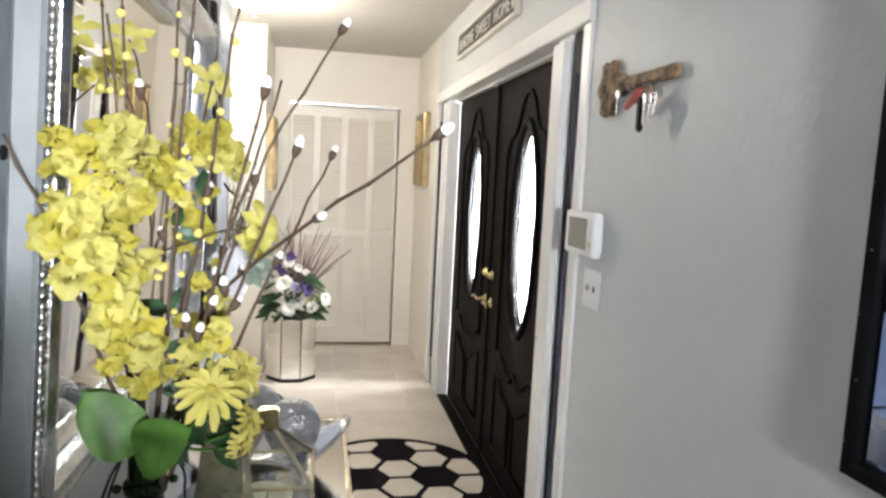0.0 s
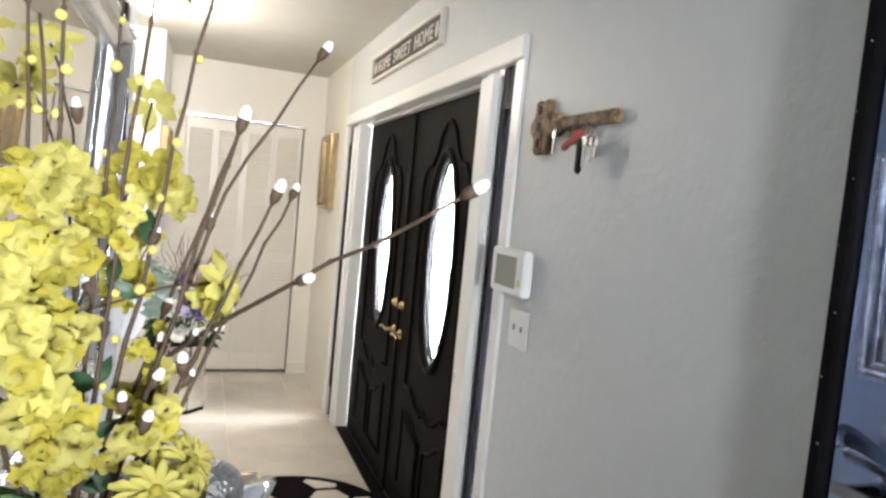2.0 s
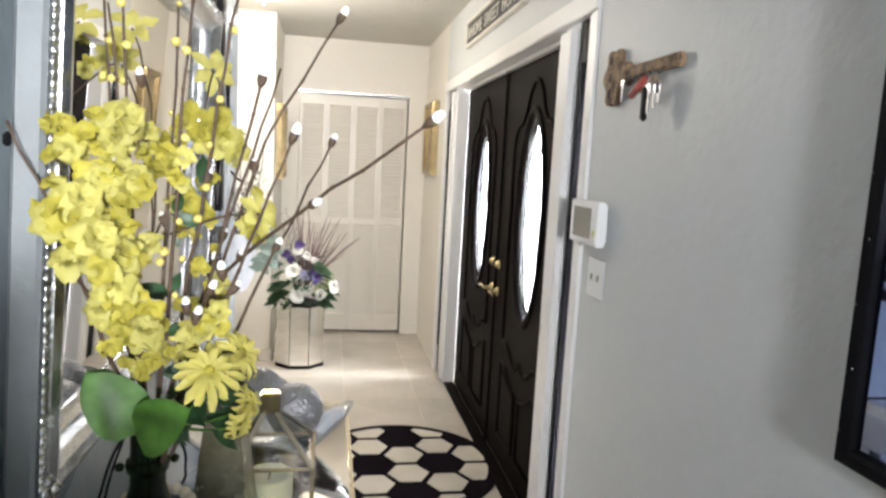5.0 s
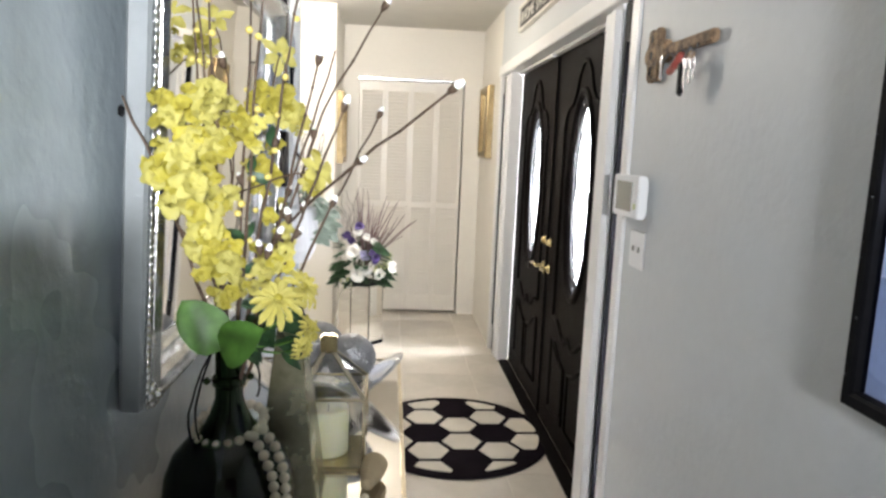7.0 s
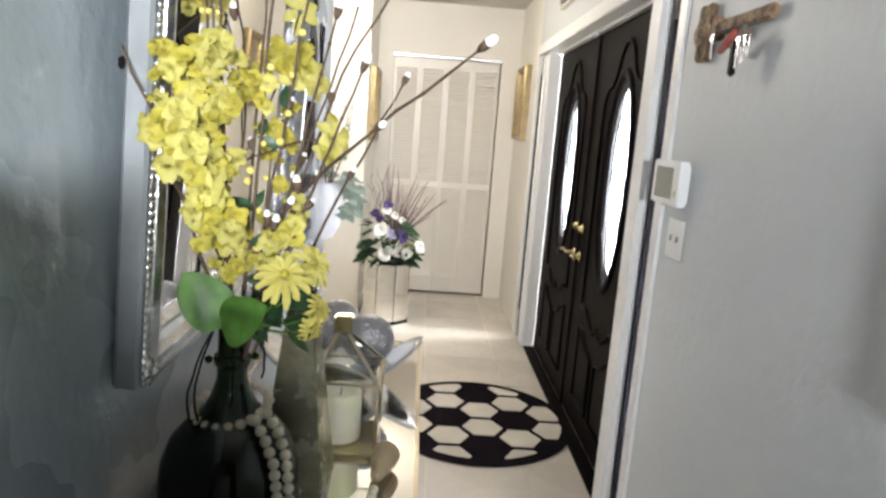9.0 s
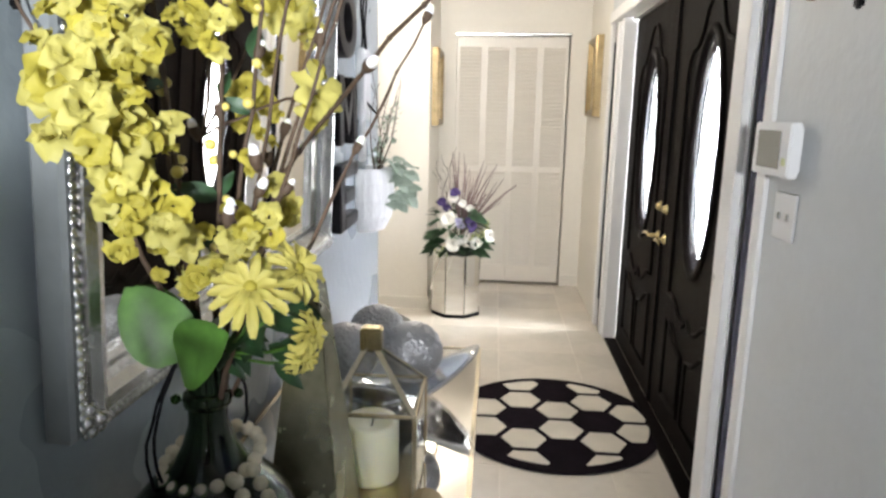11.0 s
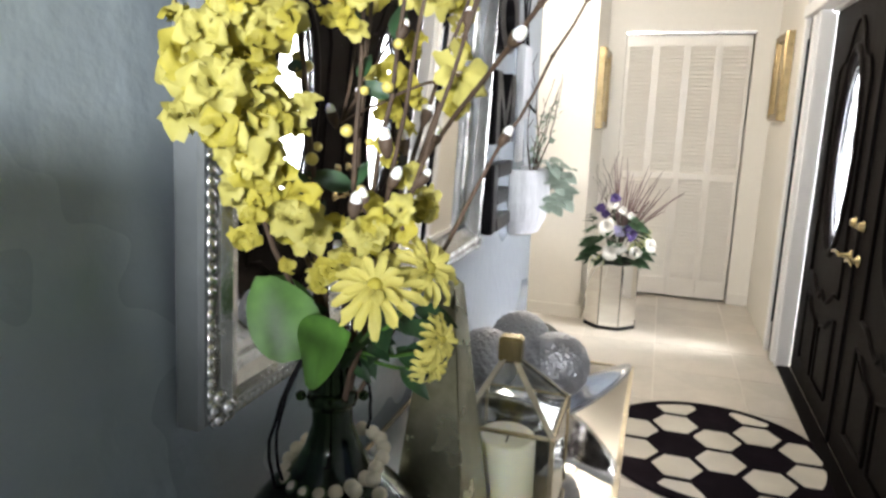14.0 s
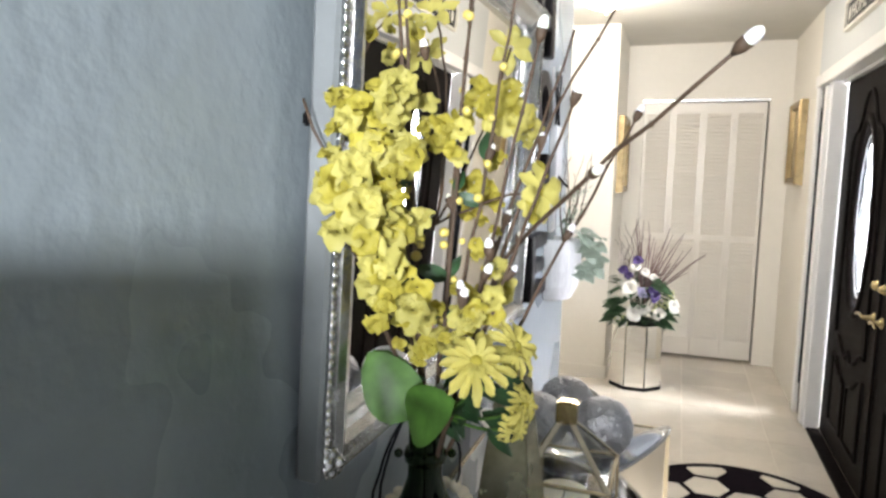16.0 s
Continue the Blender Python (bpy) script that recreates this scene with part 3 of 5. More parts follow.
def letter(char, z0, z1):
    """A thick dark block letter standing off the wall."""
    y0, y1, t = 2.215, 2.415, 0.05
    h = z1 - z0
    bm = bmesh.new()

    def bar(a0, b0, a1, b1):
        box(bm, L + 0.002, a0, b0, L + 0.030, a1, b1, bevel=0.003)

    if char == "E":
        bar(y0, z0, y0 + t, z1)
        for z in (z0, z0 + h / 2 - 0.018, z1 - 0.036):
            bar(y0 + t, z, y1 - (0.03 if z == z0 + h / 2 - 0.018 else 0), z + 0.036)
    elif char == "H":
        bar(y0, z0, y0 + t, z1)
        bar(y1 - t, z0, y1, z1)
        bar(y0 + t, z0 + h / 2 - 0.02, y1 - t, z0 + h / 2 + 0.02)
    elif char == "M":
        bar(y0, z0, y0 + 0.045, z1)
        bar(y1 - 0.045, z0, y1, z1)
        for s in (1, -1):
            yc = (y0 + y1) / 2
            prism(bm, [(yc - s * (yc - y0 - 0.046), z1), (yc - s * (yc - y0 - 0.046), z1 - 0.055), (yc - s * 0.001, z0 + 0.02), (yc - s * 0.001, z0 + 0.075)], 0.026, FROM_LEFT @ Matrix.Translation((0, 0, 0.003)))
    else:
        yc, zc = (y0 + y1) / 2, (z0 + z1) / 2
        rows = []
        for k in range(32):
            a = 2 * math.pi * k / 32
            ca, sa = math.cos(a), math.sin(a)
            rows.append([bm.verts.new((x, yc + ry * ca, zc + rz * sa)) for x, ry, rz in ((L + 0.002, 0.10, h / 2), (L + 0.030, 0.10, h / 2), (L + 0.030, 0.052, h / 2 - 0.036), (L + 0.002, 0.052, h / 2 - 0.036))])
        for k in range(32):
            a, b = rows[k], rows[(k + 1) % 32]
            for i in range(4):
                bm.faces.new((a[i], b[i], b[(i + 1) % 4], a[(i + 1) % 4]))
    bmesh.ops.recalc_face_normals(bm, faces=bm.faces)
    ob = part("wall_letter", bm, M_LETTER)
    return tagged(ob, f"dark brown wooden block letter {char} on the blue wall", "letter", "letters spelling home")


for char, z0 in (("H", 1.765), ("O", 1.553), ("M", 1.342), ("E", 1.128)):
    letter(char, z0, z0 + 0.168)


def blossom_mesh(name, petals, length, width, cup, ruffle, material, seed, core=0.12, blunt=False):
    """A flower of curved petals round a small core."""
    rng = random.Random(seed)
    bm = bmesh.new()
    for k in range(petals):
        a = 2 * math.pi * (k + rng.uniform(-0.15, 0.15)) / petals
        turn = Matrix.Rotation(a, 4, "Z") @ Matrix.Rotation(-cup + rng.uniform(-0.2, 0.2), 4, "Y")
        rows = []
        reach = length * rng.uniform(0.84, 1.08)
        for i in range(6):
            s = i / 5
            w = width * (0.30, 0.62, 0.88, 1.0, 0.95, 0.62)[i]
            if blunt:
                w = width * (0.35 + 0.65 * math.sin(math.pi / 2 * min(1, 1.35 * s))) * (1 if i < 5 else 0.62)
            lift = ruffle * math.sin(3.0 * s + rng.uniform(-0.6, 0.6))
            frill = ruffle * (0.12 + 0.6 * s)
            rows.append([bm.verts.new(turn @ Vector((reach * (core + (1 - core) * s) * (1 - (0.012 if blunt else 0.045) * j * j * s + rng.uniform(-0.05, 0.05) * s), w * j / 4 * rng.uniform(0.85, 1.15), lift * (1 + abs(j) / 2) + rng.uniform(-1, 1) * frill * (0.25 + 0.3 * abs(j))))) for j in (-2, -1, 0, 1, 2)])
        for p, q in zip(rows, rows[1:]):
            for j in range(4):
                bm.faces.new((p[j], p[j + 1], q[j + 1], q[j]))
    me = bpy.data.meshes.new(name)
    for f_ in bm.faces:
        f_.smooth = True
    bm.to_mesh(me)
    bm.free()
    me.materials.append(material)
    return me


def put(name, me, parent, at, axis, size=1.0, roll=None, label=""):
    """A part that shares a mesh, its z axis along axis."""
    ob = new(name, me)
    ob.parent = parent
    ob.matrix_parent_inverse = parent.matrix_world.inverted()
    q = Vector(axis).normalized().to_track_quat("Z", "Y").to_matrix().to_4x4()
    ob.matrix_basis = Matrix.Translation(at) @ q @ Matrix.Rotation(random.uniform(0, 6.28) if roll is None else roll, 4, "Z") @ Matrix.Diagonal((size, size, size, 1))
    if label:
        tagged(ob, label)
    return ob


def leaf_mesh(name, length, width, material, fold=0.25, droop=0.2, point=1.0):
    bm = bmesh.new()
    rows = []
    for i in range(9):
        s = i / 8
        w = width * math.sin(math.pi * min(1, s ** 0.8)) ** point * (0.5 if i else 0.12) + 0.0004
        z = -droop * length * s * s
        rows.append([bm.verts.new((length * s, w * j / 2, z + fold * abs(w * j / 2))) for j in (-2, -1, 0, 1, 2)])
    for p, q in zip(rows, rows[1:]):
        for j in range(4):
            bm.faces.new((p[j], p[j + 1], q[j + 1], q[j]))
    for f_ in bm.faces:
        f_.smooth = True
    me = bpy.data.meshes.new(name)
    bm.to_mesh(me)
    bm.free()
    me.materials.append(material)
    return me


def place_leaf(me, parent, at, out, up=(0, 0, 1), size=1.0, name="leaf"):
    """A leaf from its stalk along out, its face towards up."""
    x = Vector(out).normalized()
    y = Vector(up).cross(x).normalized()
    z = x.cross(y)
    ob = new(name, me)
    ob.parent = parent
    ob.matrix_parent_inverse = parent.matrix_world.inverted()
    ob.matrix_basis = Matrix.Translation(at) @ Matrix((x, y, z)).transposed().to_4x4() @ Matrix.Diagonal((size, size, size, 1))
    return ob


ME_GREYLEAF = leaf_mesh("leaf", 0.055, 0.042, M_GREYLEAF, point=0.8)
ME_DARKLEAF = leaf_mesh("leaf", 0.10, 0.055, M_DARKLEAF)
ME_SPRIG = leaf_mesh("leaf", 0.022, 0.012, M_GREYLEAF)


def wall_planter():
    yc = 2.60
    rack = thing("wall_planter", "whitewashed wooden wall planter hung from a white hook board", "planter", (L, yc, 1.07))
    part("hook_board", boxes((L, yc - 0.055, 1.40, L + 0.022, yc + 0.055, 1.60), bevel=0.004), M_WASHED, rack)
    bm = bmesh.new()
    tube(bm, bend((L + 0.02, yc, 1.45), (L + 0.05, yc, 1.42), (0.01, 0, -0.012)), 0.004)
    part("hook", bm, M_BLACK, rack, "black iron hook", smooth=True)
    for k in range(3):
        bm = bmesh.new()
        tube(bm, [(L + 0.012, yc - 0.03 + 0.03 * k + 0.012 * math.sin(q * 0.9 + k), 1.60 + q * 0.022) for q in range(8)], 0.003, 5)
        part("scroll", bm, M_BLACK, rack, "thin dark wire scroll", smooth=True)
    part("strap", boxes((L, yc - 0.03, 1.28, L + 0.012, yc + 0.03, 1.40), bevel=0.003), M_WASHED, rack)
    prof = [(0.045, 1.072), (0.062, 1.080), (0.080, 1.12), (0.088, 1.17), (0.086, 1.22), (0.080, 1.26), (0.074, 1.262), (0.070, 1.22)]
    bm = bmesh.new()
    rows = []
    for r, z in prof:
        rows.append([bm.verts.new((max(L + 0.001, L + 0.002 + r * 1.15 * math.sin(a)), yc + r * 1.05 * -math.cos(a), z)) for a in (math.pi * k / 12 for k in range(13))])
    for a, b in zip(rows, rows[1:]):
        for k in range(12):
            bm.faces.new((a[k], a[k + 1], b[k + 1], b[k]))
    bm.faces.new(rows[0])
    bm.faces.new(rows[-1][::-1])
    bmesh.ops.recalc_face_normals(bm, faces=bm.faces)
    part("pot", bm, M_WASHED, rack)
    plant = thing("artificial_plant", "grey-green eucalyptus sprigs and bare twigs in the wall planter", "plant", (L + 0.05, yc, 1.23))
    rng = random.Random(4)
    for k in range(6):
        tip = (L + 0.05 + rng.uniform(-0.02, 0.07), yc + rng.uniform(-0.06, 0.10), 1.42 + rng.uniform(0.0, 0.14))
        pts = bend((L + 0.05, yc, 1.22), tip, (rng.uniform(-0.02, 0.02), rng.uniform(-0.02, 0.02), 0), 10, 0.003)
        bm = bmesh.new()
        tube(bm, pts, [0.0028 - 0.0002 * i for i in range(11)], 5)
        if k < 3:
            for p in pts[4::2]:
                tube(bm, [p, p + Vector((rng.uniform(-0.02, 0.02), rng.uniform(-0.02, 0.02), 0.025))], 0.0012, 4)
        part("twig", bm, M_TWIG, plant, smooth=True)
        if k >= 2:
            for i in range(22):
                p = pts[rng.randrange(2, 8)] + Vector((rng.uniform(-1, 1), rng.uniform(-1, 1), rng.uniform(-1, 1))) * 0.012
                place_leaf(ME_SPRIG, plant, p, (rng.uniform(-1, 1), rng.uniform(-1, 1), rng.uniform(0, 1)), size=rng.uniform(0.7, 1.3))
    for k in range(38):
        a = rng.uniform(-1.4, 1.4)
        p = (L + 0.08 + rng.uniform(0, 0.06), yc + rng.uniform(-0.06, 0.08), 1.225 + rng.uniform(-0.07, 0.06))
        place_leaf(ME_GREYLEAF, plant, p, (math.cos(a), math.sin(a) - 0.2, rng.uniform(-0.9, 0.3)), (rng.uniform(-0.3, 0.3), -0.6, 1), rng.uniform(0.7, 1.15))


wall_planter()


def gilt_picture(x, side, y0, z0, y1, z1, d):
    """A deep gilt picture frame on the wall at x, standing out towards side."""
    ob = thing("picture_frame", "deep antique gold picture frame on the cream wall", "picture frame", (x, (y0 + y1) / 2, z0), "gold frames by the closet")
    m = Matrix(((0, 0, side, x), (1, 0, 0, 0), (0, 1, 0, 0), (0, 0, 0, 1)))
    bm = bmesh.new()
    rect_frame(bm, y0, z0, y1, z1, [(0.0, 0.001), (0.0, d * 0.75), (0.008, d), (0.020, d), (0.028, d * 0.8), (0.040, d * 0.86), (0.048, d * 0.6), (0.052, d * 0.35)], m)
    bmesh.ops.recalc_face_normals(bm, faces=bm.faces)
    part("frame", bm, M_GOLD, ob)
    bm = bmesh.new()
    rect_frame(bm, y0, z0, y1, z1, [(0.05, d * 0.38), (0.085, d * 0.38), (0.088, d * 0.30)], m)
    part("mount", bm, M_GOLDMAT, ob, "pale gilt mount")
    bm = bmesh.new()
    prism(bm, [(y0 + 0.087, z0 + 0.087), (y1 - 0.087, z0 + 0.087), (y1 - 0.087, z1 - 0.087), (y0 + 0.087, z1 - 0.087)], d * 0.3, m)
    bmesh.ops.recalc_face_normals(bm, faces=bm.faces)
    part("picture", bm, M_GOLDMAT, ob, "faded pale picture")


gilt_picture(R, -1, 5.50, 1.415, 5.92, 1.975, 0.055)
gilt_picture(0.0, 1, 5.50, 1.33, 5.92, 1.88, 0.055)


def sign():
    y0, z0, y1, z1 = 3.27, 2.195, 4.50, 2.345
    ob = thing("wall_sign", "long black and white sign above the entry doors", "sign", (R, (y0 + y1) / 2, z0))
    part("board", boxes((R - 0.016, y0 + 0.014, z0 + 0.014, R - 0.001, y1 - 0.014, z1 - 0.014)), M_SIGN, ob)
    bm = bmesh.new()
    rect_frame(bm, y0, z0, y1, z1, [(0.0, 0.001), (0.0, 0.026), (0.016, 0.026), (0.018, 0.012)], FROM_RIGHT)
    bmesh.ops.recalc_face_normals(bm, faces=bm.faces)
    part("border", bm, M_LETTERW, ob, "worn white wooden border")
    for word, shift in (("HOME", -0.355), ("SWEET", 0.0), ("HOME", 0.355)):
        face = Matrix(((0, 0, -1, R - 0.0175), (-1, 0, 0, (y0 + y1) / 2 - shift), (0, 1, 0, (z0 + z1) / 2 - 0.032), (0, 0, 0, 1)))
        curve = bpy.data.curves.new("lettering", "FONT")
        curve.body, curve.size, curve.align_x, curve.extrude = word, 0.095, "CENTER", 0.0012
        curve.space_character = 1.08
        tmp = new("lettering", curve)
        bpy.context.view_layer.update()
        me = bpy.data.meshes.new_from_object(tmp.evaluated_get(bpy.context.evaluated_depsgraph_get()))
        bpy.data.objects.remove(tmp)
        me.materials.clear()
        me.materials.append(M_LETTERW)
        text = new("lettering", me)
        text.parent = ob
        text.matrix_parent_inverse = ob.matrix_world.inverted()
        text.matrix_basis = face
        tagged(text, f"white capital lettering {word}")
    for y in (y0 + 0.075, y1 - 0.075):
        bm = bmesh.new()
        ball(bm, (R - 0.017, y, (z0 + z1) / 2), 0.03, 2, stretch=(0.08, 0.8, 1.2))
        part("ornament", bm, M_LETTERW, ob, smooth=True)


sign()


def key_rack():
    ob = thing("key_rack", "carved brown wooden key-shaped rack with hanging keys", "key rack", (R, 2.12, 1.70))
    bm = bmesh.new()
    yc, zc = 2.292, 1.772
    outline = [(yc + (0.056 + 0.010 * math.cos(6 * a)) * math.cos(a), zc + (0.078 + 0.008 * math.cos(6 * a)) * math.sin(a)) for a in (2 * math.pi * k / 40 for k in range(40))]
    prism(bm, outline, 0.022, FROM_RIGHT)
    bmesh.ops.recalc_face_normals(bm, faces=bm.faces)
    bmesh.ops.bevel(bm, geom=[e for e in bm.edges if abs(e.verts[0].co.x - e.verts[1].co.x) < 1e-6], offset=0.004, segments=2, affect="EDGES")
    bow = part("bow", bm, M_KEY, ob)
    for dz in (-0.046, 0.0, 0.046):
        bm = lathe([(0.021, 0), (0.021, 0.003), (0.015, 0.006), (0.013, 0.001)], 16, FROM_RIGHT @ Matrix.Translation((yc, zc + dz, 0.0215)))
        part("ring_rim", bm, M_KEY, bow)
        # A flat black disc inside the rim gives the darkness of a hole.
        bm = lathe([(0.0135, 0), (0.0135, 0.0035)], 16, FROM_RIGHT @ Matrix.Translation((yc, zc + dz, 0.0215)))
        part("hollow_shade", bm, M_BLACK, bow, "black disc painted as a hollow's shade")
    bm = boxes((R - 0.024, 1.918, 1.757, R - 0.001, 2.24, 1.790), bevel=0.005)
    part("shaft", bm, M_KEY, ob)
    part("collar", boxes((R - 0.03, 2.19, 1.742, R - 0.001, 2.222, 1.805), bevel=0.006), M_KEY, ob)
    part("key_bit", boxes((R - 0.022, 2.095, 1.715, R - 0.001, 2.135, 1.757), bevel=0.004), M_KEY, ob)
    part("key_bit", boxes((R - 0.022, 2.045, 1.73, R - 0.001, 2.07, 1.757), bevel=0.004), M_KEY, ob)
    for k, y in enumerate((2.165, 2.10, 2.03, 1.985)):
        bm = bmesh.new()
        tube(bm, bend((R - 0.024, y, 1.762), (R - 0.045, y, 1.752), (0, 0, -0.010)), 0.0025, 6)
        part("hook", bm, M_STEEL, ob, "small steel hook", smooth=True)
    bunch = thing("key_bunch", "bunch of steel keys with black and red fobs on the rack", "keys", (R - 0.04, 2.02, 1.66))
    bm = bmesh.new()
    for yk in (2.03, 1.99):
        tube(bm, [(R - 0.042 + 0.004 * math.sin(a), yk + 0.012 * math.cos(a), 1.738 + 0.014 * math.sin(a)) for a in (2 * math.pi * q / 14 for q in range(15))], 0.0014, 5)
    part("ring", bm, M_STEEL, bunch, smooth=True)
    part("fob", boxes((R - 0.05, 2.018, 1.635, R - 0.036, 2.042, 1.722), bevel=0.005), M_BLACK, bunch, "black car key fob")
    bm = bmesh.new()
    tube(bm, [(R - 0.04, 2.115, 1.705), (R - 0.045, 2.03, 1.738)], 0.010, 8)
    part("strap", bm, M_RED, bunch, "faded red strap", smooth=True)
    for k, y in enumerate((2.005, 1.985, 1.97)):
        part("key", boxes((R - 0.046 + 0.004 * k, y, 1.652 + 0.012 * k, R - 0.043 + 0.004 * k, y + 0.010, 1.705), (R - 0.046 + 0.004 * k, y - 0.006, 1.70, R - 0.043 + 0.004 * k, y + 0.016, 1.726), bevel=0.001), M_STEEL, bunch)
    spare = thing("key_bunch", "two small steel keys on the rack", "keys", (R - 0.04, 2.165, 1.70))
    part("key", boxes((R - 0.045, 2.16, 1.69, R - 0.042, 2.169, 1.735), (R - 0.045, 2.155, 1.733, R - 0.042, 2.175, 1.752), bevel=0.001), M_STEEL, spare)


key_rack()


def thermostat():
    ob = thing("thermostat", "white programmable thermostat with a grey display on the wall", "thermostat", (R, 2.335, 1.285))
    part("back_plate", boxes((R - 0.0145, 2.285, 1.296, R - 0.001, 2.455, 1.408), bevel=0.003), M_WHITE, ob)
    part("housing", boxes((R - 0.042, 2.262, 1.287, R - 0.014, 2.480, 1.418), bevel=0.004), M_WHITE, ob)
    part("display", boxes((R - 0.0435, 2.312, 1.306, R - 0.0415, 2.450, 1.398), bevel=0.001), M_SCREEN, ob, "grey blank display")
    part("button", boxes((R - 0.0445, 2.276, 1.316, R - 0.0415, 2.294, 1.334), bevel=0.001), M_GREENBUD, ob, "small pale green button")
    sw = thing("light_switch", "white double toggle light switch plate", "switch", (R, 2.333, 1.13))
    part("plate", boxes((R - 0.006, 2.272, 1.128, R - 0.001, 2.395, 1.248), bevel=0.003), M_WHITE, sw)
    for y in (2.305, 2.352):
        bm = bmesh.new()
        box(bm, R - 0.012, y, 1.180, R - 0.0055, y + 0.006, 1.198, bevel=0.0015)
        part("toggle", bm, M_SCREEN, sw, "grey toggle lever")


thermostat()


def ceiling_light():
    at = Vector((LAMP_X, LAMP_Y, CEIL))
    ob = thing("ceiling_light", "lit frosted glass dome light flush on the ceiling", "ceiling light", at)
    part("base", lathe([(0.17, -0.001), (0.17, -0.02), (0.15, -0.028)][::-1], 32, Matrix.Translation(at)), M_BRASS, ob, smooth=True)
    part("shade", lathe([(0.003, -0.115), (0.05, -0.112), (0.10, -0.095), (0.135, -0.068), (0.15, -0.03)], 32, Matrix.Translation(at)), M_LAMPGLASS, ob, "glowing frosted glass dome", smooth=True)
    part("finial", lathe([(0.004, -0.145), (0.011, -0.138), (0.012, -0.128), (0.006, -0.116)], 14, Matrix.Translation(at)), M_BRASS, ob, smooth=True)
    lamp("ceiling_bulb", "POINT", Matrix.Translation(at + Vector((0, 0, -0.22))), BULB_W, (1.0, 0.925, 0.82), 0.12)


ceiling_light()

# ---- rug ----
def rug():
    yc, xc, r = 3.606, 0.782, 0.493
    ob = thing("round_rug", "round black and cream football patterned rug on the tiles", "rug", (xc, yc, 0))
    part("rug_base", lathe([(r - 0.006, 0.0), (r, 0.004), (r, 0.009), (r - 0.01, 0.012)], 72, Matrix.Translation((xc, yc, 0))), M_RUGB, ob, "black tufted pile")

    def clip(poly, rad):
        out = []
        for x, y in poly:
            q = math.hypot(x, y)
            out.append((x, y) if q <= rad else (x * rad / q, y * rad / q))
        return out

    for i in range(-5, 7):
        for j in range(-7, 8):
            if (i - j) % 3 == 0:
                continue            # black hexagons stay bare
            cx, cy = -0.144 + 0.175 * i, -0.012 + 0.205 * (j + i / 2)
            if math.hypot(cx, cy) > r - 0.01:
                continue
            poly = [(cx + 0.100 * math.cos(k * math.pi / 3), cy + 0.100 * math.sin(k * math.pi / 3)) for k in range(6)]
            fine = [(a[0] + (b[0] - a[0]) * q / 4, a[1] + (b[1] - a[1]) * q / 4) for a, b in zip(poly, poly[1:] + poly[:1]) for q in range(4)]
            pts = []
            for x, y in clip(fine, r - 0.052):
                if not pts or math.hypot(x - pts[-1][0], y - pts[-1][1]) > 0.005:
                    pts.append((x, y))
            area = sum(a[0] * b[1] - b[0] * a[1] for a, b in zip(pts, pts[1:] + pts[:1])) / 2
            if area < 0.0035:
                continue
            bm = bmesh.new()
            prism(bm, pts, 0.003, Matrix.Translation((xc, yc, 0.0118)))
            part("cream_patch", bm, M_RUGW, ob)


rug()
# ---- console table and the things on it ----
TOP = 0.915


def console():
    x0, x1, y0, y1 = L + 0.012, 0.452, 0.93, 2.035
    ob = thing("console_table", "narrow mirrored console table with pale metal edging by the blue wall", "console table", ((x0 + x1) / 2, (y0 + y1) / 2, 0))
    part("tabletop", boxes((x0 + 0.008, y0 + 0.008, TOP - 0.012, x1 - 0.008, y1 - 0.008, TOP), bevel=0.002), M_TABLE, ob, "tinted mirror glass top")
    for d in ((x0, y0, x0 + 0.008, y1), (x1 - 0.008, y0, x1, y1), (x0 + 0.008, y0, x1 - 0.008, y0 + 0.008), (x0 + 0.008, y1 - 0.008, x1 - 0.008, y1)):
        part("edge_strip", boxes((d[0], d[1], TOP - 0.030, d[2], d[3], TOP + 0.003), bevel=0.002), M_BRASSPALE, ob, "pale gold metal edging")
    part("apron", boxes((x0 + 0.012, y0 + 0.012, TOP - 0.13, x1 - 0.012, y1 - 0.012, TOP - 0.0125), bevel=0.002), M_TABLE, ob)
    for lx in (x0 + 0.012, x1 - 0.052):
        for ly in (y0 + 0.012, y1 - 0.052):
            part("leg", boxes((lx, ly, 0.0, lx + 0.04, ly + 0.04, TOP - 0.13), bevel=0.003), M_TABLE, ob)
    part("shelf", boxes((x0 + 0.02, y0 + 0.02, 0.16, x1 - 0.02, y1 - 0.02, 0.178), bevel=0.002), M_TABLE, ob)


M_BRASSPALE = mat("pale champagne metal", (0.70, 0.62, 0.48), 0.22, 1.0, vary=0.08, bump=0.02)
console()

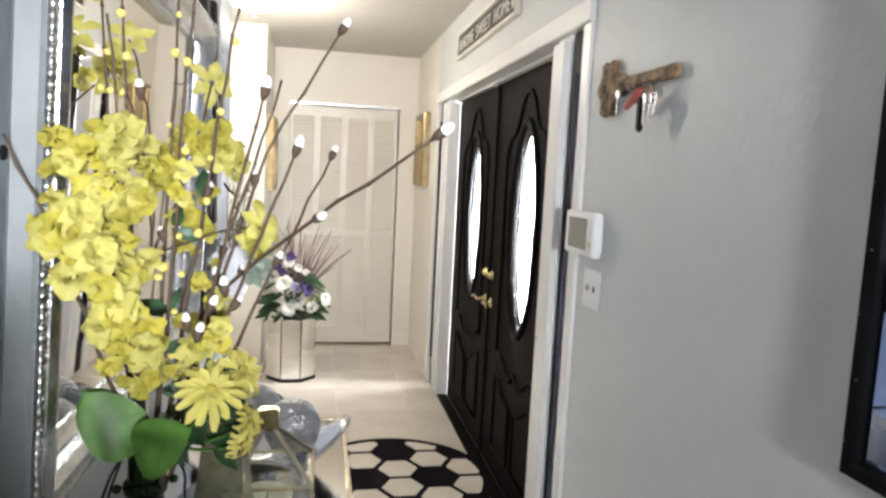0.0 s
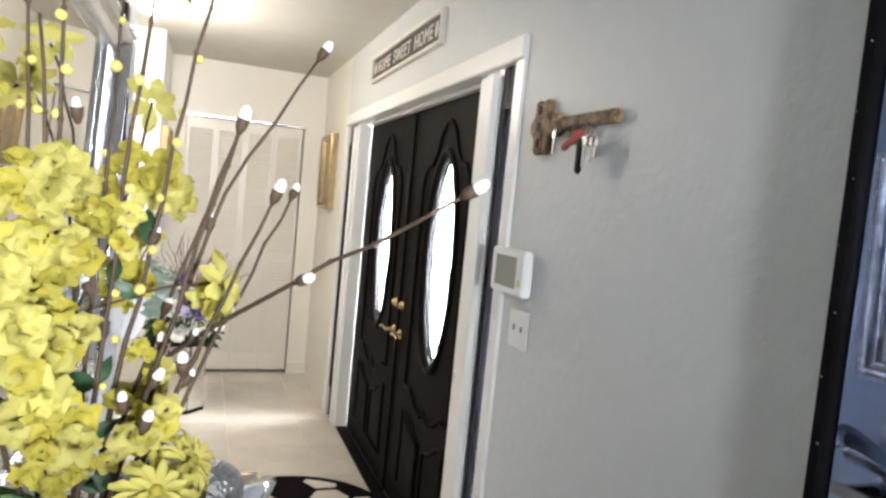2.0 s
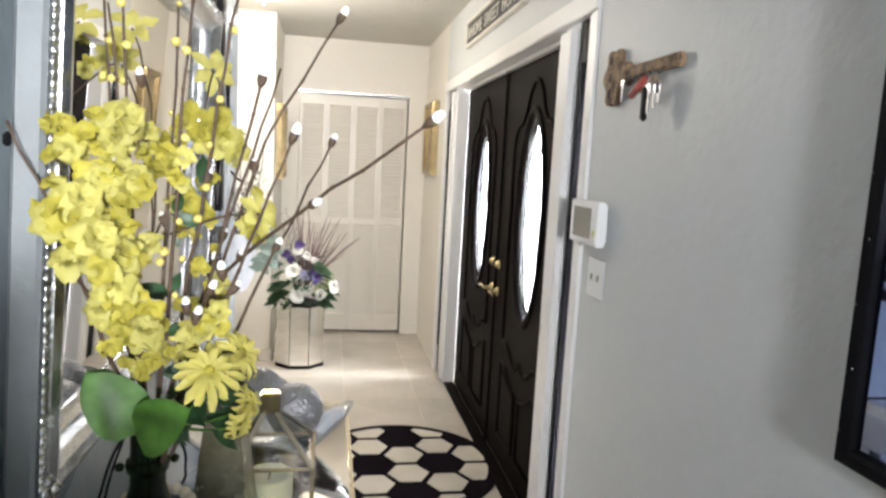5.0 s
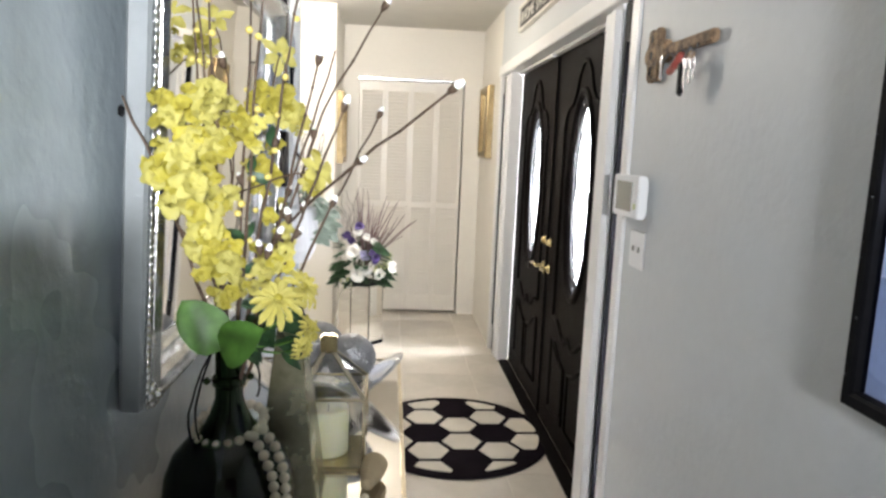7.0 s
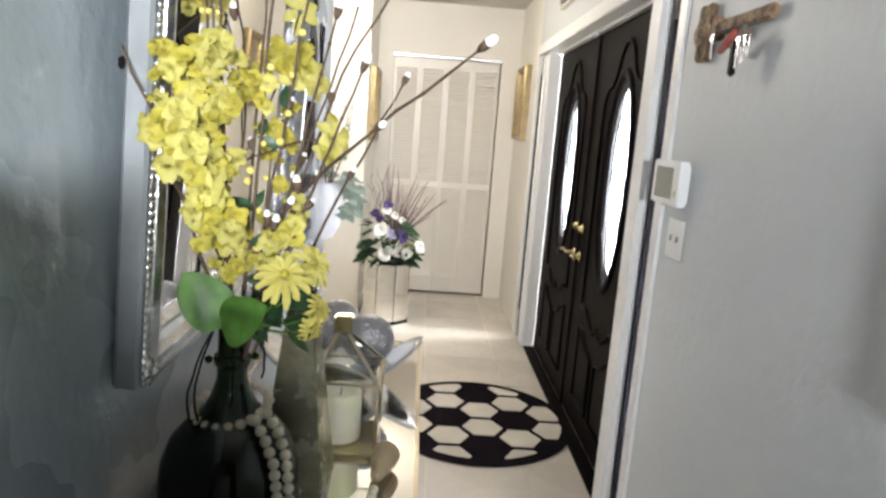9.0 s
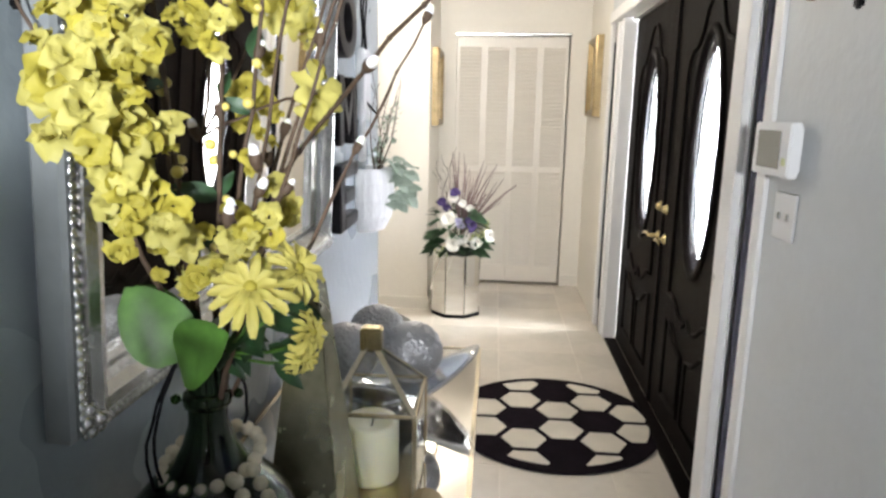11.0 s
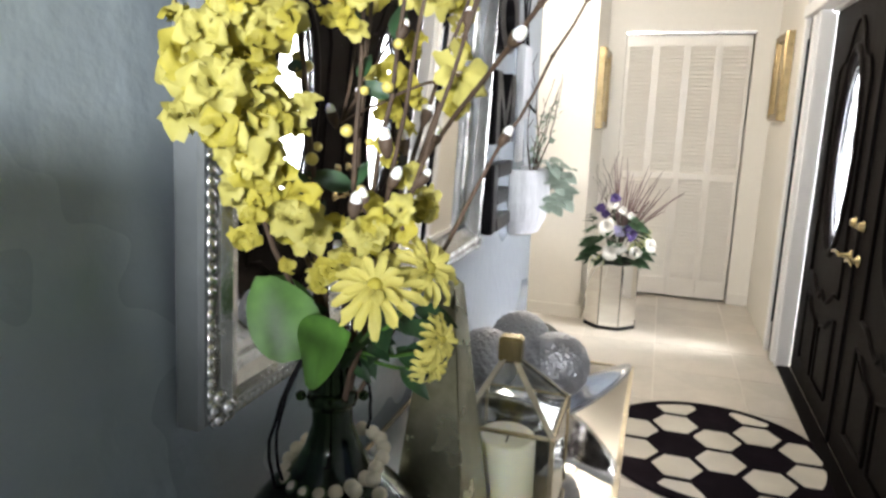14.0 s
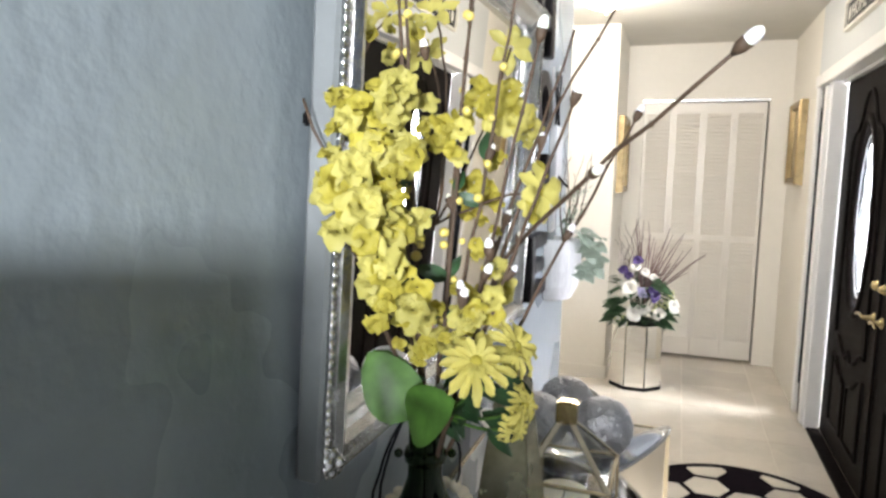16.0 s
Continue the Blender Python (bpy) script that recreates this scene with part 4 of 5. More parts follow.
BX, BY = 0.197, 1.218          # the bottle's axis
def demijohn():
    ob = thing("glass_bottle", "dark green glass demijohn holding yellow flowers on the console", "bottle", (BX, BY, TOP))
    prof = [(0.076, TOP), (0.094, TOP + 0.006), (0.102, TOP + 0.03), (0.103, TOP + 0.065), (0.098, TOP + 0.10), (0.084, TOP + 0.130), (0.060, TOP + 0.153), (0.036, TOP + 0.170), (0.026, TOP + 0.188), (0.0190, TOP + 0.21), (0.0180, TOP + 0.268),
            (0.0180, TOP + 0.288), (0.0150, TOP + 0.288), (0.0150, TOP + 0.21), (0.021, TOP + 0.186), (0.034, TOP + 0.167), (0.054, TOP + 0.152), (0.074, TOP + 0.130), (0.085, TOP + 0.10), (0.089, TOP + 0.07), (0.088, TOP + 0.03), (0.080, TOP + 0.012)]
    prof = [(r if r < 0.03 else 0.03 + (r - 0.03) * 0.84, z) for r, z in prof]
    part("body", lathe(prof, 40, Matrix.Translation((BX, BY, 0))), M_GREEN, ob, smooth=True)
    bm = lathe([(0.0185, TOP + 0.226), (0.0225, TOP + 0.229), (0.0235, TOP + 0.236), (0.0225, TOP + 0.241), (0.0185, TOP + 0.244)], 24, Matrix.Translation((BX, BY, 0)))
    part("neck_ring", bm, M_GREEN, ob, "dark green glass ring", smooth=True)
    for a in (0.4, 3.5):
        bm = bmesh.new()
        ball(bm, (BX + 0.029 * math.cos(a), BY + 0.029 * math.sin(a), TOP + 0.236), 0.006, 1)
        part("lug", bm, M_GREEN, ob, smooth=True)
    wires = thing("wire_lead", "thin black wire lead hanging down the bottle neck", "wire", (BX, BY, TOP + 0.29))
    for dx, dy, z in ((-0.040, -0.035, 1.06), (-0.030, -0.040, 1.08), (0.040, -0.010, 1.13)):
        bm = bmesh.new()
        tube(bm, bend((BX + dx * 0.3, BY + dy * 0.3, TOP + 0.295), (BX + dx, BY + dy, z), (dx * 0.35, dy * 0.35, 0.0), 8, 0.0015), 0.0016, 5)
        part("wire", bm, M_BLACK, wires, smooth=True)


demijohn()


def bead_garland():
    ob = thing("bead_garland", "whitewashed wooden bead garland looped round the bottle", "bead garland", (BX, BY, 1.08))
    bm = bmesh.new()
    ball(bm, (0, 0, 0), 0.0074, 2)
    for f_ in bm.faces:
        f_.smooth = True
    me = bpy.data.meshes.new("bead")
    bm.to_mesh(me)
    bm.free()
    me.materials.append(M_BEAD)

    def string(pts):
        pts = [Vector(p) for p in pts]
        seg = [(b - a).length for a, b in zip(pts, pts[1:])]
        total, d = sum(seg), 0.0
        while d < total:
            r, i = d, 0
            while i < len(seg) - 1 and r > seg[i]:
                r -= seg[i]
                i += 1
            b = new("bead", me)
            b.parent = ob
            b.matrix_parent_inverse = ob.matrix_world.inverted()
            b.location = pts[i].lerp(pts[i + 1], min(1, r / seg[i]))
            d += 0.0147

    def shoulder(a, r, z):
        return (BX + r * math.cos(a), BY + r * math.sin(a), z)

    string([shoulder(radians(a), 0.046 + 0.005 * math.sin(radians(a)), 1.084 - 0.012 * math.sin(radians(a + 20)) * -1) for a in range(-40, -400, -10)][:36])
    string([shoulder(radians(-42), 0.054, 1.083), shoulder(radians(-42), 0.074, 1.066), shoulder(radians(-41), 0.091, 1.04), shoulder(radians(-40), 0.098, 1.00), shoulder(radians(-39), 0.100, 0.93)])
    string([shoulder(radians(-20), 0.053, 1.086), shoulder(radians(-24), 0.074, 1.067), shoulder(radians(-27), 0.091, 1.038), shoulder(radians(-28), 0.099, 0.98), shoulder(radians(-28), 0.101, 0.93), (0.345, 1.165, 0.9235), (0.375, 1.22, 0.9235), (0.385, 1.31, 0.9235)])
    part("tassel", lathe([(0.003, 0.0), (0.010, 0.006), (0.012, 0.016), (0.010, 0.02), (0.016, 0.03), (0.021, 0.055), (0.022, 0.075)], 14, Matrix.Translation((0.386, 1.318, TOP + 0.022)) @ pose(0, 0, 0, -88, 0, -10)), M_TASSEL, ob, "frayed jute tassel")


bead_garland()


def obelisk():
    xc, yc = 0.262, 1.357
    ob = thing("obelisk", "tall mottled antique-mirror obelisk on the console", "ornament", (xc, yc, TOP))
    rot = pose(xc, yc, TOP, 0, 0, -4)
    bm = bmesh.new()
    box(bm, -0.049, -0.049, 0.0, 0.049, 0.049, 0.012, bevel=0.002)
    bm.transform(rot)
    part("base", bm, M_ANTIQUE, ob)
    for k in range(4):
        turn = rot @ Matrix.Rotation(k * math.pi / 2, 4, "Z")
        bm = bmesh.new()
        front = [bm.verts.new(turn @ Vector(p)) for p in ((-0.046, -0.047, 0.0125), (0.046, -0.047, 0.0125), (0.0135, -0.0145, 0.315), (-0.0135, -0.0145, 0.315))]
        back = [bm.verts.new(turn @ Vector(p)) for p in ((-0.042, -0.043, 0.0125), (0.042, -0.043, 0.0125), (0.0105, -0.0115, 0.315), (-0.0105, -0.0115, 0.315))]
        bm.faces.new(front)
        bm.faces.new(back[::-1])
        for q in range(4):
            bm.faces.new((front[q], back[q], back[(q + 1) % 4], front[(q + 1) % 4]))
        bmesh.ops.recalc_face_normals(bm, faces=bm.faces)
        part("facet", bm, M_ANTIQUE, ob)
    bm = bmesh.new()
    bmesh.ops.create_cone(bm, cap_ends=True, segments=4, radius1=0.0205, radius2=0.0, depth=0.018, matrix=rot @ Matrix.Translation((0, 0, 0.3245)) @ Matrix.Rotation(math.pi / 4, 4, "Z"))
    part("tip", bm, M_ANTIQUE, ob)


obelisk()


def lantern():
    xc, yc, hx, hy = 0.322, 1.479, 0.056, 0.067
    z0, z1, za = TOP, 1.045, 1.122
    ob = thing("candle_lantern", "glass candle lantern with thin gold edges and a pitched top", "lantern", (xc, yc, z0))
    cor = [(xc - hx, yc - hy), (xc + hx, yc - hy), (xc + hx, yc + hy), (xc - hx, yc + hy)]
    part("base", boxes((xc - hx, yc - hy, z0, xc + hx, yc + hy, z0 + 0.008), bevel=0.002), M_BRASS, ob)
    r = 0.0028
    ax_, ay_ = xc - 0.011, yc      # the cap sits a little off centre
    for k in range(4):
        (ax, ay), (bx, by) = cor[k], cor[(k + 1) % 4]
        part("post", boxes((ax - r, ay - r, z0 + 0.008, ax + r, ay + r, z1)), M_BRASSPALE, ob)
        bm = bmesh.new()
        tube(bm, [(ax, ay, z1), (bx, by, z1)], r, 6)
        part("rail", bm, M_BRASSPALE, ob)
        # flat roof straps that meet under the cap
        s = 0.12
        low, top = Vector((ax, ay, z1)), Vector((ax_ + (ax - xc) * s, ay_ + (ay - yc) * s, za - 0.008))
        run = top - low
        across = run.cross(Vector((0, 0, 1))).normalized() * 0.0042
        up = across.cross(run).normalized() * 0.0012
        bm = bmesh.new()
        quad = [low - across, low + across, top + across, top - across]
        a = [bm.verts.new(p + up) for p in quad]
        b = [bm.verts.new(p - up) for p in quad]
        bm.faces.new(a)
        bm.faces.new(b[::-1])
        for q in range(4):
            bm.faces.new((a[q], b[q], b[(q + 1) % 4], a[(q + 1) % 4]))
        bmesh.ops.recalc_face_normals(bm, faces=bm.faces)
        part("roof_bar", bm, M_BRASSPALE, ob)
        along_x = abs(ax - bx) > abs(ay - by)
        g = 0.0012
        dims = (min(ax, bx) + r, ay - g, z0 + 0.009, max(ax, bx) - r, ay + g, z1 - r) if along_x else (ax - g, min(ay, by) + r, z0 + 0.009, ax + g, max(ay, by) - r, z1 - r)
        pane = part("pane", boxes(dims), M_CLEAR, ob)
        pane.visible_shadow = False
        # sloping roof pane between two straps
        other = Vector((ax_ + (bx - xc) * s, ay_ + (by - yc) * s, za - 0.008))
        quad = [low, Vector((bx, by, z1)), other, top]
        inward = (quad[1] - quad[0]).cross(quad[2] - quad[0]).normalized() * 0.0018
        bm = bmesh.new()
        a = [bm.verts.new(p - inward * 1.2) for p in quad]
        b = [bm.verts.new(p - inward * 2.2) for p in quad]
        bm.faces.new(a)
        bm.faces.new(b[::-1])
        for q in range(4):
            bm.faces.new((a[q], b[q], b[(q + 1) % 4], a[(q + 1) % 4]))
        bmesh.ops.recalc_face_normals(bm, faces=bm.faces)
        pane = part("roof_pane", bm, M_CLEAR, ob)
        pane.visible_shadow = False
    part("finial_band", boxes((ax_ - 0.015, ay_ - 0.011, za - 0.014, ax_ + 0.015, ay_ + 0.011, za + 0.020), bevel=0.003), M_BRASS, ob, "polished gold cap")
    candle = thing("pillar_candle", "ivory wax pillar candle inside the lantern", "candle", (xc, yc, z0 + 0.008))
    cx = xc - 0.012
    part("wax", lathe([(0.037, z0 + 0.009), (0.038, z0 + 0.012), (0.038, z0 + 0.090), (0.035, z0 + 0.094), (0.026, z0 + 0.087), (0.006, z0 + 0.083)], 32, Matrix.Translation((cx, yc, 0))), M_CANDLE, candle, smooth=True)
    bm = bmesh.new()
    tube(bm, bend((cx, yc, z0 + 0.083), (cx + 0.002, yc, z0 + 0.095), (0.001, 0, 0), 3), 0.0011, 5)
    part("wick", bm, M_BLACK, candle)


lantern()


def bowl_and_balls():
    xc, yc = 0.270, 1.765
    ob = thing("silver_bowl", "polished silver bowl with upswept pointed corners on the console", "bowl", (xc, yc, TOP))
    bm = bmesh.new()
    rings = []
    N = 64
    for side in (0, 1):
        for i in range(9):
            s = i / 8 if side == 0 else 1 - i / 8
            row = []
            for k in range(N):
                a = 2 * math.pi * k / N
                peak = abs(math.cos(2 * a)) ** 2.0
                rad = 0.128 + 0.054 * peak
                z = TOP + 0.012 + (0.026 + 0.060 * peak) * s ** 2.0 + (0.004 if side else 0)
                row.append(bm.verts.new((xc + max(0.012, rad * s) * math.cos(a), yc + max(0.012, rad * s) * math.sin(a), z)))
            rings.append(row)
    for a, b in zip(rings, rings[1:]):
        for k in range(N):
            bm.faces.new((a[k], a[(k + 1) % N], b[(k + 1) % N], b[k]))
    bm.faces.new(rings[0][::-1])
    bm.faces.new(rings[-1])
    bmesh.ops.recalc_face_normals(bm, faces=bm.faces)
    part("dish", bm, M_BOWL, ob, smooth=True)
    part("foot", lathe([(0.05, TOP), (0.05, TOP + 0.004), (0.04, TOP + 0.012), (0.03, TOP + 0.0135)], 32, Matrix.Translation((xc, yc, 0))), M_BOWL, ob, smooth=True)
    for x, y, z in ((0.340, 1.693, TOP + 0.114), (0.232, 1.672, TOP + 0.114), (0.265, 1.778, TOP + 0.116)):
        bm = bmesh.new()
        bmesh.ops.create_icosphere(bm, subdivisions=5, radius=0.0525)
        rng = random.Random(int(x * 1000))
        cells = []
        for k in range(300):          # hammered dimples spread evenly over the ball
            zz = 1 - 2 * (k + 0.5) / 300
            a = k * 2.399963
            rr = math.sqrt(1 - zz * zz)
            cells.append((rr * math.cos(a), rr * math.sin(a), zz))
        cells = np.array(cells) + np.array([[rng.uniform(-0.03, 0.03) for _ in range(3)] for _ in range(300)])
        co = np.array([v.co[:] for v in bm.verts])
        un = co / np.linalg.norm(co, axis=1, keepdims=True)
        near = np.sort(((un[:, None, :] - cells[None]) ** 2).sum(-1), 1)[:, 0]
        for v, q in zip(bm.verts, near):
            v.co *= 1 - 0.060 * max(0.0, 1 - q / 0.013)
        bmesh.ops.translate(bm, verts=bm.verts, vec=(x, y, z))
        tagged(part("ball_ornament", bm, M_HAMMER, smooth=True), "hammered silver decorative ball lying in the bowl", "ball", "balls in the silver bowl")


bowl_and_balls()


# ---- yellow flower arrangement ----
def flowers():
    rng = random.Random(11)
    neck = Vector((BX, BY, TOP + 0.27))
    ob = thing("flower_arrangement", "artificial yellow orchids and daisies with catkin twigs in a bottle", "flowers", neck)

    def stem(tip, via=(), r0=0.0030, r1=0.0014, steps=14, wiggle=0.0018, start=None, name="twig"):
        a = Vector(start) if start else neck + Vector((rng.uniform(-0.010, 0.010), rng.uniform(-0.010, 0.010), -0.06))
        knots = [a, *[Vector(v) for v in via], Vector(tip)]
        seg = [(q - p).length for p, q in zip(knots, knots[1:])]
        pts = []
        for k in range(steps + 1):
            d, i = sum(seg) * k / steps, 0
            while i < len(seg) - 1 and d > seg[i]:
                d -= seg[i]
                i += 1
            w = Vector((rng.uniform(-1, 1), rng.uniform(-1, 1), rng.uniform(-1, 1))) * wiggle * (0 < k < steps)
            pts.append(knots[i].lerp(knots[i + 1], min(1, d / seg[i])) + w)
        bm = bmesh.new()
        tube(bm, pts, [r0 + (r1 - r0) * k / steps for k in range(steps + 1)], 6)
        for p in pts[3:-1]:
            if rng.random() < 0.5:
                ball(bm, p, r1 * 1.9, 1)
        part(name, bm, M_TWIG, ob, smooth=True)
        return pts

    def catkin(at, way, size=1.0):
        q = Vector(way).normalized().to_track_quat("Z", "Y").to_matrix().to_4x4()
        m = Matrix.Translation(at) @ q
        prof = [(0.0012, 0.0), (0.0046, 0.003), (0.0058, 0.008), (0.0057, 0.013), (0.0044, 0.0172), (0.0024, 0.0195), (0.0006, 0.0203)]
        part("catkin", lathe([(r * size, z * size) for r, z in prof], 10, m), M_CATKIN, ob, "white catkin bud", smooth=True)
        part("bud_scale", lathe([(0.0018, -0.007), (0.0046, -0.001), (0.0052, 0.006), (0.0030, 0.008)], 8, m), M_TWIG, ob, smooth=True)

    # long catkin twigs
    twigs = [
        ((0.484, 1.023, 1.547), ((0.275, 1.235, 1.369), (0.353, 1.149, 1.441), (0.418, 1.079, 1.494))), ((0.359, 1.155, 1.536), ()), ((0.399, 1.369, 1.536), ()),
        ((0.326, 1.15, 1.591), ()), ((0.405, 1.266, 1.678), ((0.316, 1.262, 1.522),)), ((0.094, 1.128, 1.538), ((0.148, 1.14, 1.40),)), ((0.150, 1.090, 1.412), ((0.194, 1.205, 1.25), (0.182, 1.175, 1.32))),
        ((0.300, 1.22, 1.74), ()), ((0.255, 1.20, 1.76), ()), ((0.19, 1.15, 1.70), ()),
        ((0.145, 1.24, 1.72), ()), ((0.215, 1.30, 1.72), ()), ((0.17, 1.18, 1.66), ()), ((0.335, 1.28, 1.62), ())]
    lines = []
    for tip, via in twigs:
        last = Vector(tip) - Vector(via[-1] if via else neck)
        pts = stem(Vector(tip) - last.normalized() * 0.016, via)
        lines.append(pts)
        if len(lines) <= 9 and len(lines) not in (6, 7):
            catkin(pts[-1], pts[-1] - pts[-2], 0.85)
    for k, at in ((0, 7), (0, 10), (1, 8), (4, 9), (2, 9), (7, 8), (3, 7), (11, 7), (13, 8)):
        p = lines[k][at]
        d = (lines[k][at + 1] - p).normalized() + Vector((rng.uniform(-0.6, 0.6), rng.uniform(-0.6, 0.6), 0.1))
        catkin(p + d * 0.006, d, rng.uniform(0.6, 0.8))
    for at in ((0.267, 1.118, 1.343), (0.291, 1.118, 1.387), (0.246, 1.181, 1.338), (0.198, 1.222, 1.403), (0.198, 1.195, 1.572), (0.200, 1.225, 1.284), (0.160, 1.084, 1.400), (0.272, 1.200, 1.384)):
        catkin(at, (rng.uniform(-0.3, 0.4), -0.2, 1), 0.72)

    # yellow berries along the upright twigs
    bm = bmesh.new()
    ball(bm, (0, 0, 0), 0.0047, 2)
    for f_ in bm.faces:
        f_.smooth = True
    berry = bpy.data.meshes.new("berry")
    bm.to_mesh(berry)
    bm.free()
    berry.materials.append(M_BERRY)
    for k in (7, 8, 9, 10, 11, 12):
        for p in lines[k][4:]:
            if rng.random() < 0.8:
                put("berry", berry, ob, p + Vector((rng.uniform(-1, 1), rng.uniform(-1, 1), rng.uniform(-1, 1))) * 0.008, (0, 0, 1), rng.uniform(0.7, 1.2))

    # ruffled blossoms in clusters
    kinds = [blossom_mesh("blossom", 5, 0.026, 0.026, 0.35, 0.0065, M_YELLOW, 1), blossom_mesh("blossom", 8, 0.023, 0.019, 0.7, 0.008, M_YELLOW, 2), blossom_mesh("blossom", 6, 0.030, 0.024, 0.15, 0.0075, M_YELLOW2, 3)]

    def cluster(centre, spread, count, size=1.0, face=(0.25, -1, 0.35), dense=1.3):
        c = Vector(centre)
        for _ in range(round(count * dense)):
            d = Vector([max(-1.5, min(1.5, rng.gauss(0, 1))) for _ in range(3)])
            p = c + 1.1 * Vector((d.x * spread[0], d.y * spread[1], d.z * spread[2]))
            axis = Vector(face) + Vector((rng.uniform(-1, 1), rng.uniform(-0.6, 0.9), rng.uniform(-0.9, 0.9))) * 0.9
            put("blossom", kinds[rng.randrange(3)], ob, p, axis, size * rng.uniform(0.5, 0.8))

    # tall spray that leans to the wall, top to bottom
    cluster((0.176, 1.120, 1.512), (0.017, 0.014, 0.012), 15)
    cluster((0.214, 1.125, 1.474), (0.007, 0.008, 0.006), 3)
    cluster((0.162, 1.100, 1.448), (0.012, 0.014, 0.013), 14)
    cluster((0.187, 1.115, 1.455), (0.013, 0.014, 0.013), 14)
    cluster((0.180, 1.085, 1.420), (0.013, 0.013, 0.014), 13)
    cluster((0.198, 1.115, 1.418), (0.013, 0.014, 0.014), 15)
    cluster((0.190, 1.105, 1.382), (0.012, 0.014, 0.014), 13)
    cluster((0.205, 1.112, 1.350), (0.010, 0.013, 0.015), 11)
    cluster((0.197, 1.160, 1.312), (0.009, 0.012, 0.013), 8, 0.85)
    cluster((0.206, 1.195, 1.280), (0.006, 0.008, 0.010), 4, 0.8)
    # looser blossoms through the middle
    cluster((0.210, 1.180, 1.500), (0.009, 0.010, 0.012), 5, 0.8)
    cluster((0.229, 1.190, 1.484), (0.008, 0.010, 0.012), 5, 0.75)
    cluster((0.218, 1.290, 1.530), (0.012, 0.012, 0.013), 7, 0.9)
    cluster((0.250, 1.300, 1.528), (0.011, 0.012, 0.011), 6, 0.9)
    cluster((0.272, 1.310, 1.500), (0.010, 0.012, 0.013), 6, 0.9)
    cluster((0.236, 1.280, 1.425), (0.012, 0.012, 0.026), 11, 0.9, dense=1.0)
    cluster((0.262, 1.210, 1.385), (0.010, 0.012, 0.020), 5, 0.7)
    cluster((0.310, 1.225, 1.437), (0.006, 0.008, 0.013), 5, 0.75)
    cluster((0.262, 1.175, 1.320), (0.011, 0.012, 0.010), 8, 0.8)
    cluster((0.262, 1.270, 1.322), (0.012, 0.012, 0.014), 7, 0.8)
    cluster((0.238, 1.200, 1.310), (0.012, 0.012, 0.014), 5, 0.75)
    cluster((0.130, 1.330, 1.615), (0.012, 0.012, 0.016), 5, 0.75)
    # long-petalled star flowers
    star = blossom_mesh("blossom", 6, 0.040, 0.020, 0.05, 0.004, M_YELLOW2, 8)
    for at, axis in (((0.238, 1.38, 1.608), (0.3, -1, 0.1)), ((0.142, 1.37, 1.652), (0.2, -1, 0.5)), ((0.316, 1.20, 1.440), (0.8, -0.7, 0.3)), ((0.115, 1.42, 1.612), (-0.2, -1, 0.3))):
        put("blossom", star, ob, at, axis, 0.8, label="long-petalled pale yellow star flower")
        bm = bmesh.new()
        tube(bm, bend(at, (BX, BY + 0.02, 1.40), (0.01, 0.01, 0.01), 8, 0.002), 0.0014, 5)
        part("stalk", bm, M_TWIG, ob, smooth=True)

    # daisies
    def daisy(at, axis, size):
        outer = blossom_mesh("petal_ring", 15, 0.044 * size, 0.0105 * size, -0.22, 0.003, M_DAISY, 21, blunt=True)
        inner = blossom_mesh("petal_ring", 9, 0.028 * size, 0.0095 * size, 0.3, 0.002, M_DAISY, 22, blunt=True)
        put("daisy", outer, ob, at, axis, label="yellow daisy flower head")
        put("daisy", inner, ob, Vector(at) + Vector(axis).normalized() * 0.003, axis)
        bm = bmesh.new()
        ball(bm, Vector(at) + Vector(axis).normalized() * 0.004, 0.007 * size, 2)
        part("daisy_eye", bm, M_YELLOW, ob, smooth=True)
        bm = bmesh.new()
        tube(bm, bend(Vector(at) - Vector(axis).normalized() * 0.003, (BX + 0.01, BY, TOP + 0.285), (0.01, 0, -0.01), 6), 0.0018, 5)
        part("stalk", bm, M_LEAF, ob, smooth=True)

    daisy((0.276, 1.135, 1.284), (0.30, -0.75, 0.65), 0.86)
    daisy((0.300, 1.180, 1.290), (0.8, -0.45, 0.6), 0.78)
    daisy((0.308, 1.190, 1.230), (0.95, -0.35, 0.25), 0.56)
    daisy((0.300, 1.195, 1.205), (0.8, -0.5, -0.1), 0.5)

    # leaves
    big = leaf_mesh("leaf", 0.080, 0.060, M_LEAF, fold=0.18, droop=0.25, point=0.6)
    for at, out, up, s in (((0.203, 1.168, 1.208), (-0.50, -0.20, 0.74), (0.45, -1, 0.05), 1.0), ((0.202, 1.156, 1.207), (0.50, -0.48, 0.46), (-0.25, -1, 0.35), 0.95), ((0.190, 1.185, 1.208), (-0.62, 0.05, 0.78), (0.5, -1, -0.1), 0.95)):
        place_leaf(big, ob, at, out, up, s, "large_leaf")
    dark = leaf_mesh("leaf", 0.060, 0.026, M_DARKLEAF)
    for _ in range(26):
        a = rng.uniform(-0.6, 1.9) - 1.2
        place_leaf(dark, ob, (BX + 0.05 + rng.uniform(-0.03, 0.025), BY + 0.0 + rng.uniform(-0.02, 0.03), TOP + 0.295 + rng.uniform(-0.02, 0.035)), (math.cos(a), math.sin(a), rng.uniform(-0.7, 0.3)), (0, -0.6, 1), rng.uniform(0.45, 0.8))
